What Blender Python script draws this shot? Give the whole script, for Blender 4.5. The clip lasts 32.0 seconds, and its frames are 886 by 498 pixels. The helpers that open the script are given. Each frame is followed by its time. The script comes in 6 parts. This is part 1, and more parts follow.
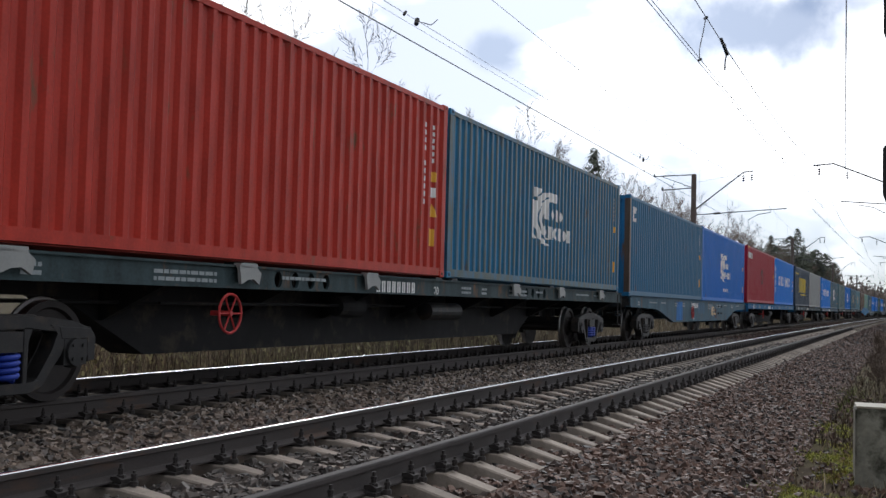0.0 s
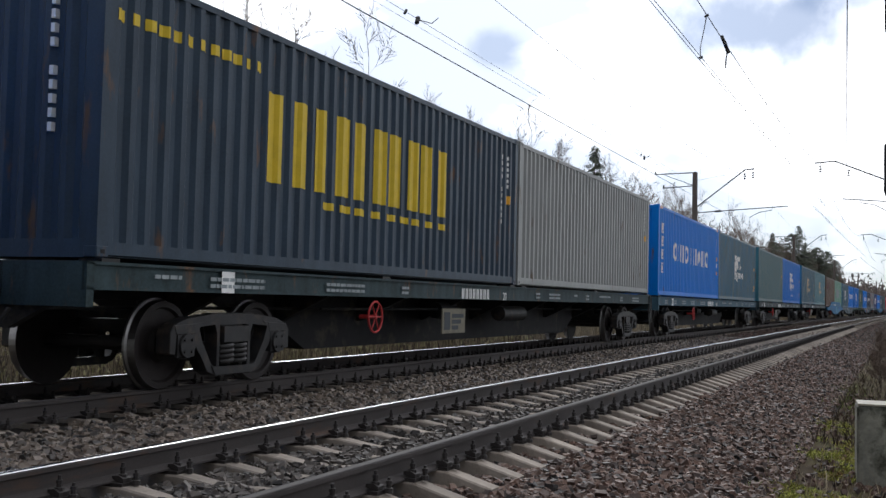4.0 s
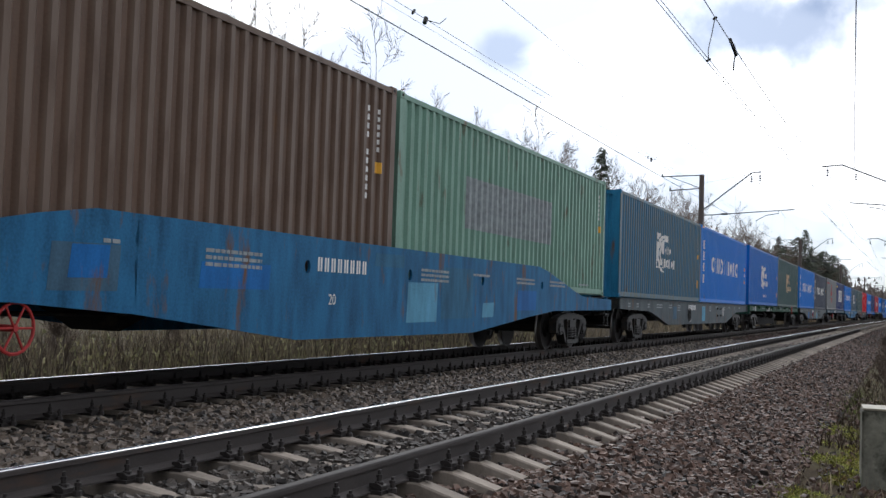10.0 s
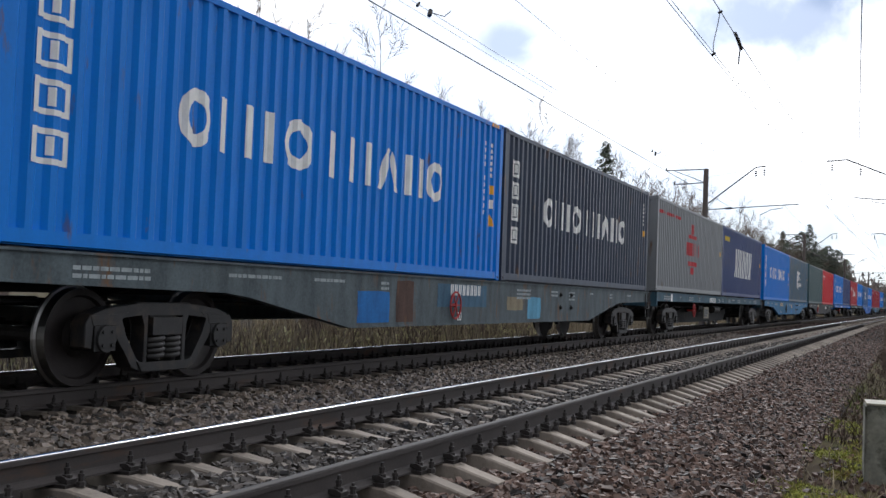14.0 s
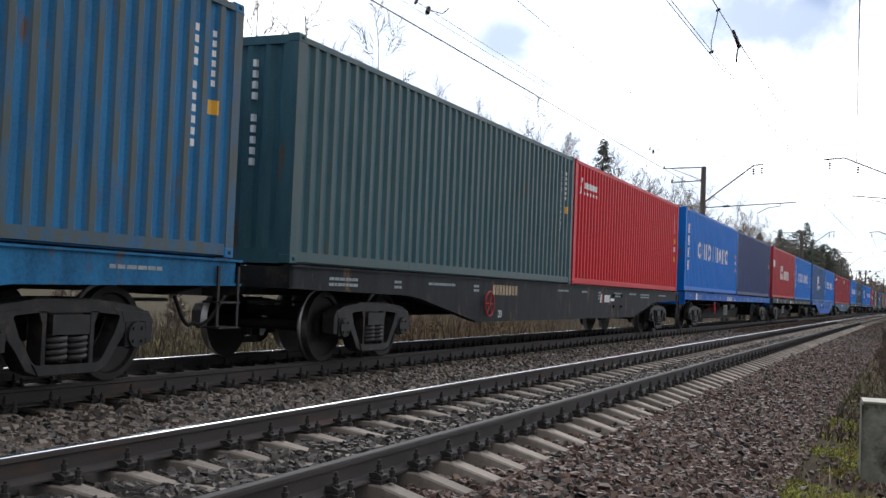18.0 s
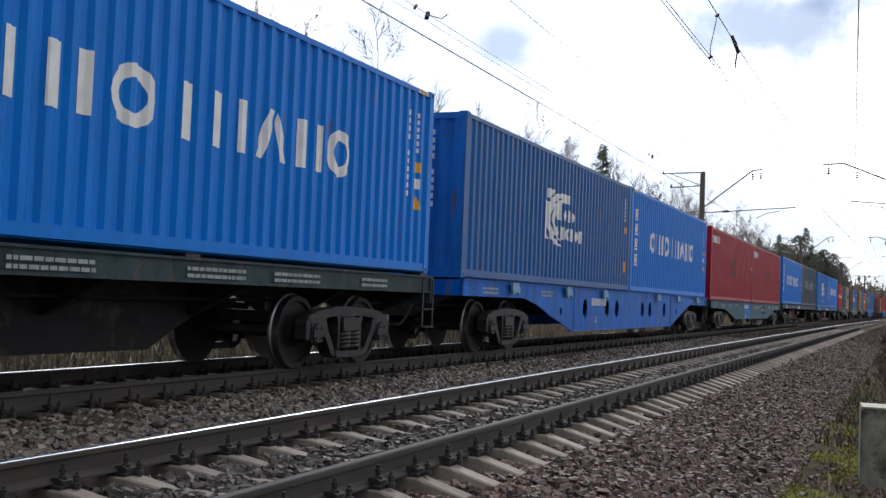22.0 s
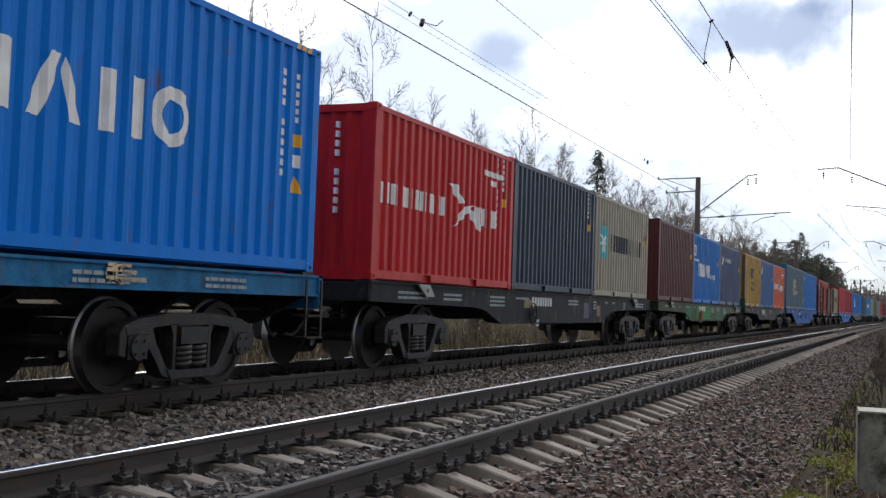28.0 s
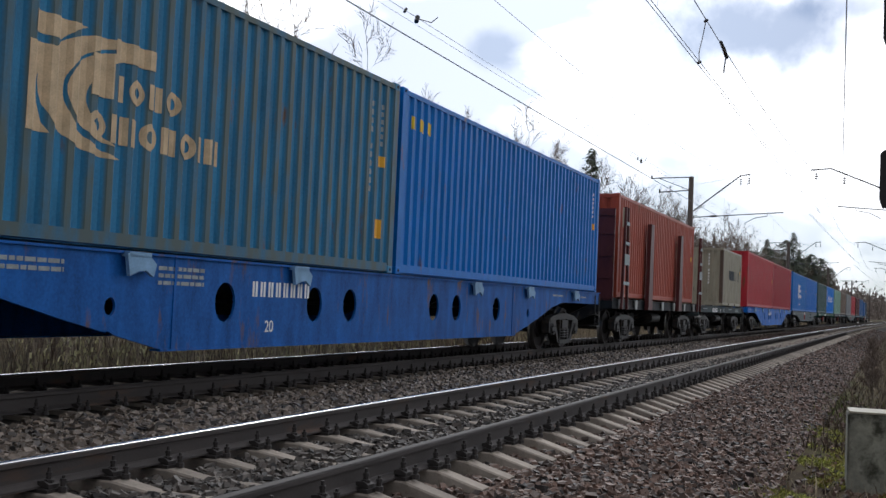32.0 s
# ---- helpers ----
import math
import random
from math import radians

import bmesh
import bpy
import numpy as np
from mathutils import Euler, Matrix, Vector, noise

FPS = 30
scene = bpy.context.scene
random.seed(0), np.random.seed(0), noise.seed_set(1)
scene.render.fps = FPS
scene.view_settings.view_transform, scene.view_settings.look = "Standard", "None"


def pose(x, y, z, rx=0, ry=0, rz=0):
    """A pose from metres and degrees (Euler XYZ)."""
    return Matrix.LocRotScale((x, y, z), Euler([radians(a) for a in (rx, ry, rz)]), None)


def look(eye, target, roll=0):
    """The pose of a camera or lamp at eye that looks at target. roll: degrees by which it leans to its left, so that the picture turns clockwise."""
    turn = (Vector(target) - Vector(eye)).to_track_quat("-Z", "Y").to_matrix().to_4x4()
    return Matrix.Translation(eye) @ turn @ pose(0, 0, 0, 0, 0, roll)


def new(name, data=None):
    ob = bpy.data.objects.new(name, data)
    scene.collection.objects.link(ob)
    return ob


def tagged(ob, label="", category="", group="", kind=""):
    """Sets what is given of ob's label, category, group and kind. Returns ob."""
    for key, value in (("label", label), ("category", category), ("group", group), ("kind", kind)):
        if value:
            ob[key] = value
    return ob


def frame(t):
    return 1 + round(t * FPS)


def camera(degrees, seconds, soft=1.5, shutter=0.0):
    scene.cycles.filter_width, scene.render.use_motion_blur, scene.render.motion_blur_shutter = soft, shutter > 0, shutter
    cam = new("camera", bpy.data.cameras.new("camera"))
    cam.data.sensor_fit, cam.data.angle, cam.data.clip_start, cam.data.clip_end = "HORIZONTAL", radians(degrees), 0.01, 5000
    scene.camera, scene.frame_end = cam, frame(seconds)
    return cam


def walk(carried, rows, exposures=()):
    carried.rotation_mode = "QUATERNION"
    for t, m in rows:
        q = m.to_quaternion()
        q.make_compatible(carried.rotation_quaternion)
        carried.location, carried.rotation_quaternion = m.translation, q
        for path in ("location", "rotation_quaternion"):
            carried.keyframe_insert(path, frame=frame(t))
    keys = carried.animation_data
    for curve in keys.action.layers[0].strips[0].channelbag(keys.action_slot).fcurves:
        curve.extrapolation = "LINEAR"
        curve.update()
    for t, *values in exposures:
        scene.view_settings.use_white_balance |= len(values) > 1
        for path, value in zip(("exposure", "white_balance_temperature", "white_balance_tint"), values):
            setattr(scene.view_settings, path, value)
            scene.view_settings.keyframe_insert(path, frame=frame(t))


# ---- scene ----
# The camera is hand-held beside the line: it stays in one spot and sways a little.
# Rows: seconds, degrees to the left of the line, degrees upward, lean.
PATH = [
    (0, 22.735, 2.761, 1.490), (0.5, 22.769, 2.801, 1.293), (1, 22.883, 2.782, 1.191), (1.5, 22.974, 2.778, 1.252),
    (2, 22.975, 2.805, 1.325), (2.5, 22.926, 2.783, 1.289), (3, 22.936, 2.761, 1.332), (3.5, 22.773, 2.749, 1.388),
    (5.5, 23.044, 2.408, 1.259), (6, 22.827, 2.720, 1.463), (6.5, 22.667, 2.938, 1.440), (7, 22.645, 2.978, 1.448),
    (7.5, 22.752, 2.874, 1.560), (8, 22.755, 2.762, 1.467), (8.5, 22.752, 2.604, 1.385), (9, 22.926, 2.632, 1.556),
    (9.5, 23.053, 2.764, 1.773), (10, 23.106, 2.687, 1.900), (10.5, 23.151, 2.642, 1.894), (11, 23.184, 2.617, 1.905),
    (11.5, 23.311, 2.598, 2.035), (12, 23.370, 2.521, 2.262), (12.5, 23.422, 2.447, 2.154), (13, 23.459, 2.333, 2.026),
    (13.5, 23.395, 2.296, 2.110), (14, 23.285, 2.313, 2.168), (14.5, 23.133, 2.309, 2.236), (16.5, 22.870, 2.086, 2.499),
    (17, 22.885, 2.074, 2.299), (17.5, 23.033, 2.132, 2.380), (18, 23.149, 2.180, 2.277), (18.5, 23.253, 2.296, 2.297),
    (19, 23.267, 2.495, 2.072), (19.5, 23.266, 2.595, 1.923), (20, 23.279, 2.660, 1.871), (20.5, 23.289, 2.626, 1.807),
    (21, 23.251, 2.553, 1.931), (21.5, 23.194, 2.490, 1.968), (22, 23.116, 2.441, 2.324), (22.5, 23.062, 2.441, 2.222),
    (23, 23.094, 2.447, 2.193), (23.5, 22.924, 2.370, 1.593), (24, 22.763, 2.343, 1.359), (24.5, 22.784, 2.469, 1.690),
    (25, 22.915, 2.595, 1.868), (25.5, 22.972, 2.754, 2.051), (27.5, 22.944, 2.775, 2.000), (28, 22.919, 2.807, 1.976),
    (28.5, 22.914, 2.826, 1.966), (29, 22.930, 2.837, 2.101), (29.5, 22.790, 2.928, 1.919), (30, 22.757, 2.900, 1.845),
    (30.5, 22.705, 2.862, 2.055), (31, 22.629, 2.859, 2.315), (31.5, 22.509, 2.790, 2.264), (32, 22.533, 2.659, 2.499),
]


def aim(yaw, pitch, lean):
    a, b, c = radians(yaw), radians(pitch), radians(lean)
    ahead = Vector((math.cos(b) * math.cos(a), math.cos(b) * math.sin(a), math.sin(b)))
    right = Vector((math.sin(a), -math.cos(a), 0))
    up = right.cross(ahead)
    x_axis = right * math.cos(c) + up * math.sin(c)
    y_axis = up * math.cos(c) - right * math.sin(c)
    m = Matrix((x_axis, y_axis, -ahead)).transposed().to_4x4()
    return Matrix.Translation((0, 0, 1.071)) @ m


cam = camera(44.574, 32.0, soft=1.5)
walk(cam, [(t, aim(yaw, pitch, lean)) for t, yaw, pitch, lean in PATH], [(t, e, 6150, 11) for t, e in ((0, -0.4), (1, -0.36), (7, -0.3), (9, -0.27), (12, -0.28), (14, -0.15), (17, -0.1), (18, -0.11), (20, -0.19), (23, -0.2), (25, -0.14), (28, -0.36), (32, -0.39))])

# ---- sky and sun: bright broken overcast ----
world = bpy.data.worlds.new("sky")
scene.world = world
world.use_nodes = True
wn, wl = world.node_tree.nodes, world.node_tree.links
wn.clear()
SUN_EL, SUN_AZ = radians(30), radians(16)   # azimuth measured from +x towards +y


def wnode(kind, **values):
    n = wn.new(kind)
    for k, v in values.items():
        n.inputs[k].default_value = v
    return n


sky = wn.new("ShaderNodeTexSky")
sky.sky_type, sky.sun_disc = "NISHITA", False
sky.sun_elevation, sky.sun_rotation = SUN_EL, radians(90) - SUN_AZ
coord = wn.new("ShaderNodeTexCoord")
mapping = wn.new("ShaderNodeMapping")
mapping.inputs["Scale"].default_value = (1.0, 1.0, 2.6)
mapping.inputs["Location"].default_value = (0.35, 0.1, 0.0)
clouds = wnode("ShaderNodeTexNoise", Scale=3.4, Detail=7.0, Roughness=0.52)
ramp = wn.new("ShaderNodeValToRGB")
ramp.color_ramp.elements[0].position, ramp.color_ramp.elements[1].position = 0.45, 0.56
ramp.color_ramp.elements[0].color, ramp.color_ramp.elements[1].color = (0.4, 0.4, 0.4, 1), (1, 1, 1, 1)
tint = wn.new("ShaderNodeMix")
tint.data_type = "RGBA"
toward = wn.new("ShaderNodeVectorMath")
toward.operation = "DOT_PRODUCT"
toward.inputs[1].default_value = (math.cos(SUN_EL) * math.cos(SUN_AZ), math.cos(SUN_EL) * math.sin(SUN_AZ), math.sin(SUN_EL))
nearness = wn.new("ShaderNodeMapRange")      # the cloud layer is brighter round the hidden sun
nearness.inputs["From Min"].default_value, nearness.inputs["From Max"].default_value = -0.9, 0.93
swell = wn.new("ShaderNodeMath")
swell.operation, swell.inputs[1].default_value = "POWER", 1.6
bright = wn.new("ShaderNodeMapRange")
bright.inputs["To Min"].default_value, bright.inputs["To Max"].default_value = 5.0, 25.0
bg = wnode("ShaderNodeBackground", Strength=0.1)
out = wn.new("ShaderNodeOutputWorld")
wl.new(coord.outputs["Generated"], toward.inputs[0])
wl.new(toward.outputs["Value"], nearness.inputs["Value"])
wl.new(nearness.outputs["Result"], swell.inputs[0])
wl.new(swell.outputs["Value"], bright.inputs["Value"])
wl.new(bright.outputs["Result"], tint.inputs["B"])
wl.new(coord.outputs["Generated"], mapping.inputs["Vector"])
wl.new(mapping.outputs["Vector"], clouds.inputs["Vector"])
wl.new(clouds.outputs["Fac"], ramp.inputs["Fac"])

def operate(kind, a, b=None, vector=False):
    n = wn.new("ShaderNodeVectorMath" if vector else "ShaderNodeMath")
    n.operation = kind
    for slot, v in ((0, a), (1, b)):
        if v is None:
            continue
        if isinstance(v, bpy.types.NodeSocket):
            wl.new(v, n.inputs[slot])
        else:
            n.inputs[slot].default_value = v
    return n


# breaks in the cloud layer: direction, half width across the line, half height
wisps = wnode("ShaderNodeTexNoise", Scale=9.0, Detail=6.0, Roughness=0.55)
wl.new(coord.outputs["Generated"], wisps.inputs["Vector"])
cover = ramp.outputs["Color"]
for way, wide, high, least in (((0.961, 0.126, 0.246), 0.1, 0.045, 0.2), ((0.965, 0.03, 0.268), 0.06, 0.016, 0.5), ((0.911, 0.338, 0.226), 0.028, 0.018, 0.5), ((0.998, 0.02, 0.035), 0.09, 0.05, 0.72)):
    apart = operate("SUBTRACT", coord.outputs["Generated"], way, True)
    scaled = operate("MULTIPLY", apart.outputs["Vector"], (0.0, 1 / wide, 1 / high), True)
    span = operate("LENGTH", scaled.outputs["Vector"], None, True)
    ragged = operate("MULTIPLY_ADD", wisps.outputs["Fac"], 2.6)
    ragged.inputs[2].default_value = -1.3
    edge = operate("ADD", span.outputs["Value"], ragged.outputs[0])
    soft_edge = wn.new("ShaderNodeMapRange")
    soft_edge.interpolation_type = "SMOOTHSTEP"
    soft_edge.inputs["From Min"].default_value, soft_edge.inputs["From Max"].default_value = 0.35, 1.25
    soft_edge.inputs["To Min"].default_value = least
    wl.new(edge.outputs[0], soft_edge.inputs["Value"])
    cover = operate("MULTIPLY", cover, soft_edge.outputs["Result"]).outputs[0]
wl.new(cover, tint.inputs["Factor"])
clear = operate("MULTIPLY", sky.outputs["Color"], (0.23, 0.34, 0.54), True)
wl.new(clear.outputs["Vector"], tint.inputs["A"])
wl.new(tint.outputs["Result"], bg.inputs["Color"])
wl.new(bg.outputs["Background"], out.inputs["Surface"])

sun = new("sun", bpy.data.lights.new("sun", "SUN"))
sun.data.energy, sun.data.angle, sun.data.color = 1.0, radians(12), (1.0, 0.96, 0.9)
sun.matrix_world = look((0, 0, 0), (-math.cos(SUN_EL) * math.cos(SUN_AZ), -math.cos(SUN_EL) * math.sin(SUN_AZ), -math.sin(SUN_EL)))

# ---- materials ----
def material(name, colour, rough=0.6, metal=0.0, spread=0.25, grain=8.0, stain=None, amount=0.0, stretch=(1, 1, 1), bump=0.15, fine=60.0,
             island=0.0, each=0.0, spec=0.4, ridge=None):
    """A procedural surface: two scales of noise in the base colour, stains, bump, and a shift from piece to piece."""
    m = bpy.data.materials.new(name)
    m.use_nodes = True
    nt = m.node_tree
    n, l = nt.nodes, nt.links
    b = n["Principled BSDF"]
    b.inputs["Roughness"].default_value, b.inputs["Metallic"].default_value = rough, metal
    b.inputs["Specular IOR Level"].default_value = spec
    tc = n.new("ShaderNodeTexCoord")
    mp = n.new("ShaderNodeMapping")
    mp.inputs["Scale"].default_value = stretch
    l.new(tc.outputs["Object"], mp.inputs["Vector"])
    source = mp.outputs["Vector"]
    big = n.new("ShaderNodeTexNoise")
    big.inputs["Scale"].default_value, big.inputs["Detail"].default_value = grain, 6
    small = n.new("ShaderNodeTexNoise")
    small.inputs["Scale"].default_value, small.inputs["Detail"].default_value = fine, 3
    l.new(source, big.inputs["Vector"])
    l.new(tc.outputs["Object"], small.inputs["Vector"])
    mixed = n.new("ShaderNodeMath")
    mixed.operation = "MULTIPLY_ADD"
    mixed.inputs[1].default_value = 0.65
    l.new(big.outputs["Fac"], mixed.inputs[0])
    half = n.new("ShaderNodeMath")
    half.operation = "MULTIPLY"
    half.inputs[1].default_value = 0.35
    l.new(small.outputs["Fac"], half.inputs[0])
    l.new(half.outputs[0], mixed.inputs[2])
    ramp = n.new("ShaderNodeValToRGB")
    e = ramp.color_ramp.elements
    e[0].position, e[1].position = 0.32, 0.68
    e[0].color = (*[c * (1 - spread) for c in colour], 1)
    e[1].color = (*[min(1, c * (1 + spread)) for c in colour], 1)
    l.new(mixed.outputs[0], ramp.inputs["Fac"])
    col = ramp.outputs["Color"]
    if stain:
        sn = n.new("ShaderNodeTexNoise")
        sn.inputs["Scale"].default_value, sn.inputs["Detail"].default_value, sn.inputs["Roughness"].default_value = grain * 0.7, 9, 0.65
        l.new(source, sn.inputs["Vector"])
        sr = n.new("ShaderNodeMapRange")
        sr.inputs["From Min"].default_value, sr.inputs["From Max"].default_value = 0.62 - amount * 0.3, 0.72 - amount * 0.2
        l.new(sn.outputs["Fac"], sr.inputs["Value"])
        mx = n.new("ShaderNodeMix")
        mx.data_type = "RGBA"
        mx.inputs["B"].default_value = (*stain, 1)
        l.new(sr.outputs["Result"], mx.inputs["Factor"])
        l.new(col, mx.inputs["A"])
        col = mx.outputs["Result"]
    if ridge:                # dust on the raised ribs of a corrugated wall
        xyz = n.new("ShaderNodeSeparateXYZ")
        l.new(tc.outputs["Object"], xyz.inputs["Vector"])
        ab = n.new("ShaderNodeMath")
        ab.operation = "ABSOLUTE"
        l.new(xyz.outputs["Y"], ab.inputs[0])
        rr = n.new("ShaderNodeMapRange")
        rr.inputs["From Min"].default_value, rr.inputs["From Max"].default_value = 1.178, 1.204
        l.new(ab.outputs[0], rr.inputs["Value"])
        dusty = n.new("ShaderNodeMath")
        dusty.operation = "MULTIPLY"
        l.new(rr.outputs["Result"], dusty.inputs[0])
        patchy = n.new("ShaderNodeMapRange")
        patchy.inputs["From Min"].default_value, patchy.inputs["From Max"].default_value = 0.36, 0.56
        patchy.inputs["To Min"].default_value = 0.35
        l.new(big.outputs["Fac"], patchy.inputs["Value"])
        l.new(patchy.outputs["Result"], dusty.inputs[1])
        rx = n.new("ShaderNodeMix")
        rx.data_type = "RGBA"
        rx.inputs["B"].default_value = (*ridge, 1)
        l.new(dusty.outputs[0], rx.inputs["Factor"])
        l.new(col, rx.inputs["A"])
        col = rx.outputs["Result"]
    for kind, size in (("island", island), ("each", each)):
        if size:
            if kind == "island":
                src = n.new("ShaderNodeNewGeometry").outputs["Random Per Island"]
            else:
                src = n.new("ShaderNodeObjectInfo").outputs["Random"]
            mr = n.new("ShaderNodeMapRange")
            mr.inputs["To Min"].default_value, mr.inputs["To Max"].default_value = 1 - size, 1 + size
            l.new(src, mr.inputs["Value"])
            hs = n.new("ShaderNodeHueSaturation")
            l.new(mr.outputs["Result"], hs.inputs["Value"])
            l.new(col, hs.inputs["Color"])
            col = hs.outputs["Color"]
    l.new(col, b.inputs["Base Color"])
    if bump:
        bp = n.new("ShaderNodeBump")
        bp.inputs["Strength"].default_value, bp.inputs["Distance"].default_value = bump, 0.01
        l.new(mixed.outputs[0], bp.inputs["Height"])
        l.new(bp.outputs["Normal"], b.inputs["Normal"])
    return m


def paint(name, colour, wear=0.25, rust=0.15, rough=0.45, ridge=None):
    """Weathered enamel on steel: dust and rain streaks run down, rust breaks through in places."""
    return material(name, colour, rough=rough, spread=wear, grain=2.2, stain=(0.16, 0.09, 0.05), amount=rust * 0.45, stretch=(2.2, 2.2, 0.6), bump=0.05, fine=35, spec=0.16, ridge=ridge)


M_RED = paint("red_paint", (0.45, 0.04, 0.025))
M_BRIGHT_RED = paint("bright_red_paint", (0.64, 0.009, 0.02), 0.1, 0.0)
M_DARK_RED = paint("dark_red_paint", (0.36, 0.014, 0.03), 0.15, 0.1)
M_FADED_RED = paint("faded_red_paint", (0.48, 0.036, 0.05), 0.22, 0.3)
M_ORANGE = paint("orange_paint", (0.62, 0.12, 0.05), 0.15, 0.15)
M_ORANGE_RED = paint("orange_red_paint", (0.37, 0.075, 0.045), 0.18, 0.2)
M_TEAL = paint("teal_paint", (0.03, 0.19, 0.36), 0.3, 0.15, ridge=(0.095, 0.13, 0.125))
M_TEAL_LIGHT = paint("light_teal_paint", (0.115, 0.235, 0.275), 0.3, 0.12)
M_TEAL_BLUE = paint("faded_blue_teal_paint", (0.03, 0.17, 0.33), 0.3, 0.2, ridge=(0.045, 0.14, 0.23))
M_DUSTY_BLUE = paint("dusty_blue_paint", (0.025, 0.17, 0.36), 0.3, 0.15, ridge=(0.1, 0.12, 0.115))
M_BLUE = paint("blue_paint", (0.004, 0.155, 0.57), 0.14, 0.02)
M_SINO = paint("bright_blue_paint", (0.003, 0.195, 0.7), 0.1, 0.0)
M_OLD_BLUE = paint("old_blue_paint", (0.02, 0.15, 0.46), 0.25, 0.1, ridge=(0.05, 0.12, 0.27))
M_ROYAL = paint("royal_blue_paint", (0.006, 0.165, 0.54), 0.15, 0.04)
M_NAVY = paint("navy_paint", (0.034, 0.058, 0.18), 0.2, 0.08)
M_NAVY_GREY = paint("navy_grey_paint", (0.05, 0.065, 0.1), 0.25, 0.12)
M_SLATE = paint("slate_paint", (0.04, 0.062, 0.09), 0.25, 0.15)
M_GREEN_GREY = paint("green_grey_paint", (0.06, 0.19, 0.24), 0.25, 0.1, ridge=(0.13, 0.175, 0.17))
M_GREEN = paint("dark_green_paint", (0.04, 0.1, 0.1), 0.25, 0.14)
M_DARK_GREEN = paint("bottle_green_paint", (0.055, 0.13, 0.15), 0.2, 0.08, ridge=(0.085, 0.125, 0.125))
M_PALE_GREEN = paint("pale_green_paint", (0.2, 0.36, 0.28), 0.2, 0.2)
M_BROWN = paint("brown_paint", (0.13, 0.08, 0.055), 0.25, 0.1, ridge=(0.18, 0.13, 0.1))
M_MAROON = paint("maroon_paint", (0.1, 0.03, 0.03), 0.2, 0.1)
M_GREY = paint("grey_paint", (0.24, 0.25, 0.26), 0.12, 0.03)
M_LIGHT_GREY = paint("light_grey_paint", (0.32, 0.33, 0.32), 0.12, 0.1)
M_BEIGE = paint("beige_paint", (0.36, 0.33, 0.25), 0.2, 0.3)
M_RUSTY = paint("rusty_post_paint", (0.12, 0.085, 0.065), 0.35, 0.5)
M_SCARLET = paint("faded_scarlet_paint", (0.5, 0.016, 0.02), 0.22, 0.15, ridge=(0.52, 0.045, 0.04))
M_YELLOW = paint("yellow_paint", (0.46, 0.29, 0.05), 0.35, 0.85)
M_WORN_NAVY = paint("worn_navy_paint", (0.025, 0.075, 0.24), 0.35, 0.25, ridge=(0.085, 0.11, 0.17))

M_WHITE = material("white_lettering", (0.86, 0.86, 0.84), 0.6, spread=0.12, grain=5, bump=0)
M_CREAM = material("faded_lettering", (0.6, 0.45, 0.28), 0.7, spread=0.25, grain=6, bump=0)
M_GOLD = material("yellow_lettering", (0.7, 0.5, 0.02), 0.6, spread=0.12, grain=5, bump=0)
M_OLIVE = material("faded_dark_green_lettering", (0.05, 0.05, 0.045), 0.7, spread=0.4, grain=7, bump=0)
M_BLACKISH = material("dark_lettering", (0.03, 0.04, 0.05), 0.6, spread=0.2, grain=5, bump=0)
M_REDLET = material("red_lettering", (0.5, 0.02, 0.03), 0.6, spread=0.15, grain=5, bump=0)
M_CYAN = material("cyan_patch", (0.12, 0.5, 0.55), 0.6, spread=0.15, grain=5, bump=0)
M_WARN = material("yellow_sticker", (0.8, 0.4, 0.02), 0.5, spread=0.1, grain=8, bump=0)
M_PALE = material("pale_stencil", (0.3, 0.34, 0.35), 0.7, spread=0.3, grain=9, bump=0)
M_LOCK = material("pale_blue_lock_paint", (0.2, 0.36, 0.55), 0.6, spread=0.25, grain=6, bump=0.05)

M_W_GREY = paint("wagon_grey", (0.088, 0.11, 0.12), 0.42, 0.32, 0.65)
M_W_BLUEGREY = paint("wagon_blue_grey", (0.052, 0.11, 0.15), 0.42, 0.35, 0.65)
M_W_BLUE = paint("wagon_blue", (0.005, 0.13, 0.52), 0.42, 0.25, 0.55)
M_W_DEEPBLUE = paint("wagon_deep_blue", (0.01, 0.1, 0.36), 0.42, 0.25, 0.6)
M_W_OLDBLUE = paint("wagon_faded_blue", (0.022, 0.14, 0.29), 0.42, 0.32, 0.65)
M_W_DARK = paint("wagon_dark_grey", (0.018, 0.021, 0.025), 0.42, 0.28, 0.65)
M_W_GREEN = paint("wagon_green", (0.02, 0.085, 0.05), 0.42, 0.32, 0.65)
M_W_OLDGREEN = paint("wagon_olive_green", (0.065, 0.072, 0.04), 0.45, 0.45, 0.65)
M_W_TEAL = paint("wagon_dark_teal", (0.038, 0.06, 0.065), 0.42, 0.32, 0.65)
M_FRESH_BLUE = paint("fresh_blue_touch_up", (0.01, 0.14, 0.42), 0.3, 0.1, 0.6)
M_DULL_BLUE = paint("dull_blue_touch_up", (0.06, 0.13, 0.2), 0.35, 0.2, 0.7)
M_PALE_BLUE = paint("pale_blue_touch_up", (0.12, 0.34, 0.5), 0.3, 0.1, 0.7)
M_PALE_BLUE_DEEP = paint("weathered_blue_touch_up", (0.04, 0.15, 0.26), 0.4, 0.25, 0.7)
M_RUST_BROWN = paint("rust_brown_primer", (0.09, 0.055, 0.045), 0.35, 0.3, 0.75)
M_CREAM_DULL = paint("dull_cream_touch_up", (0.26, 0.22, 0.15), 0.35, 0.2, 0.75)
M_BRIGHT_GREEN = paint("bright_green_touch_up", (0.02, 0.2, 0.045), 0.35, 0.15, 0.6)
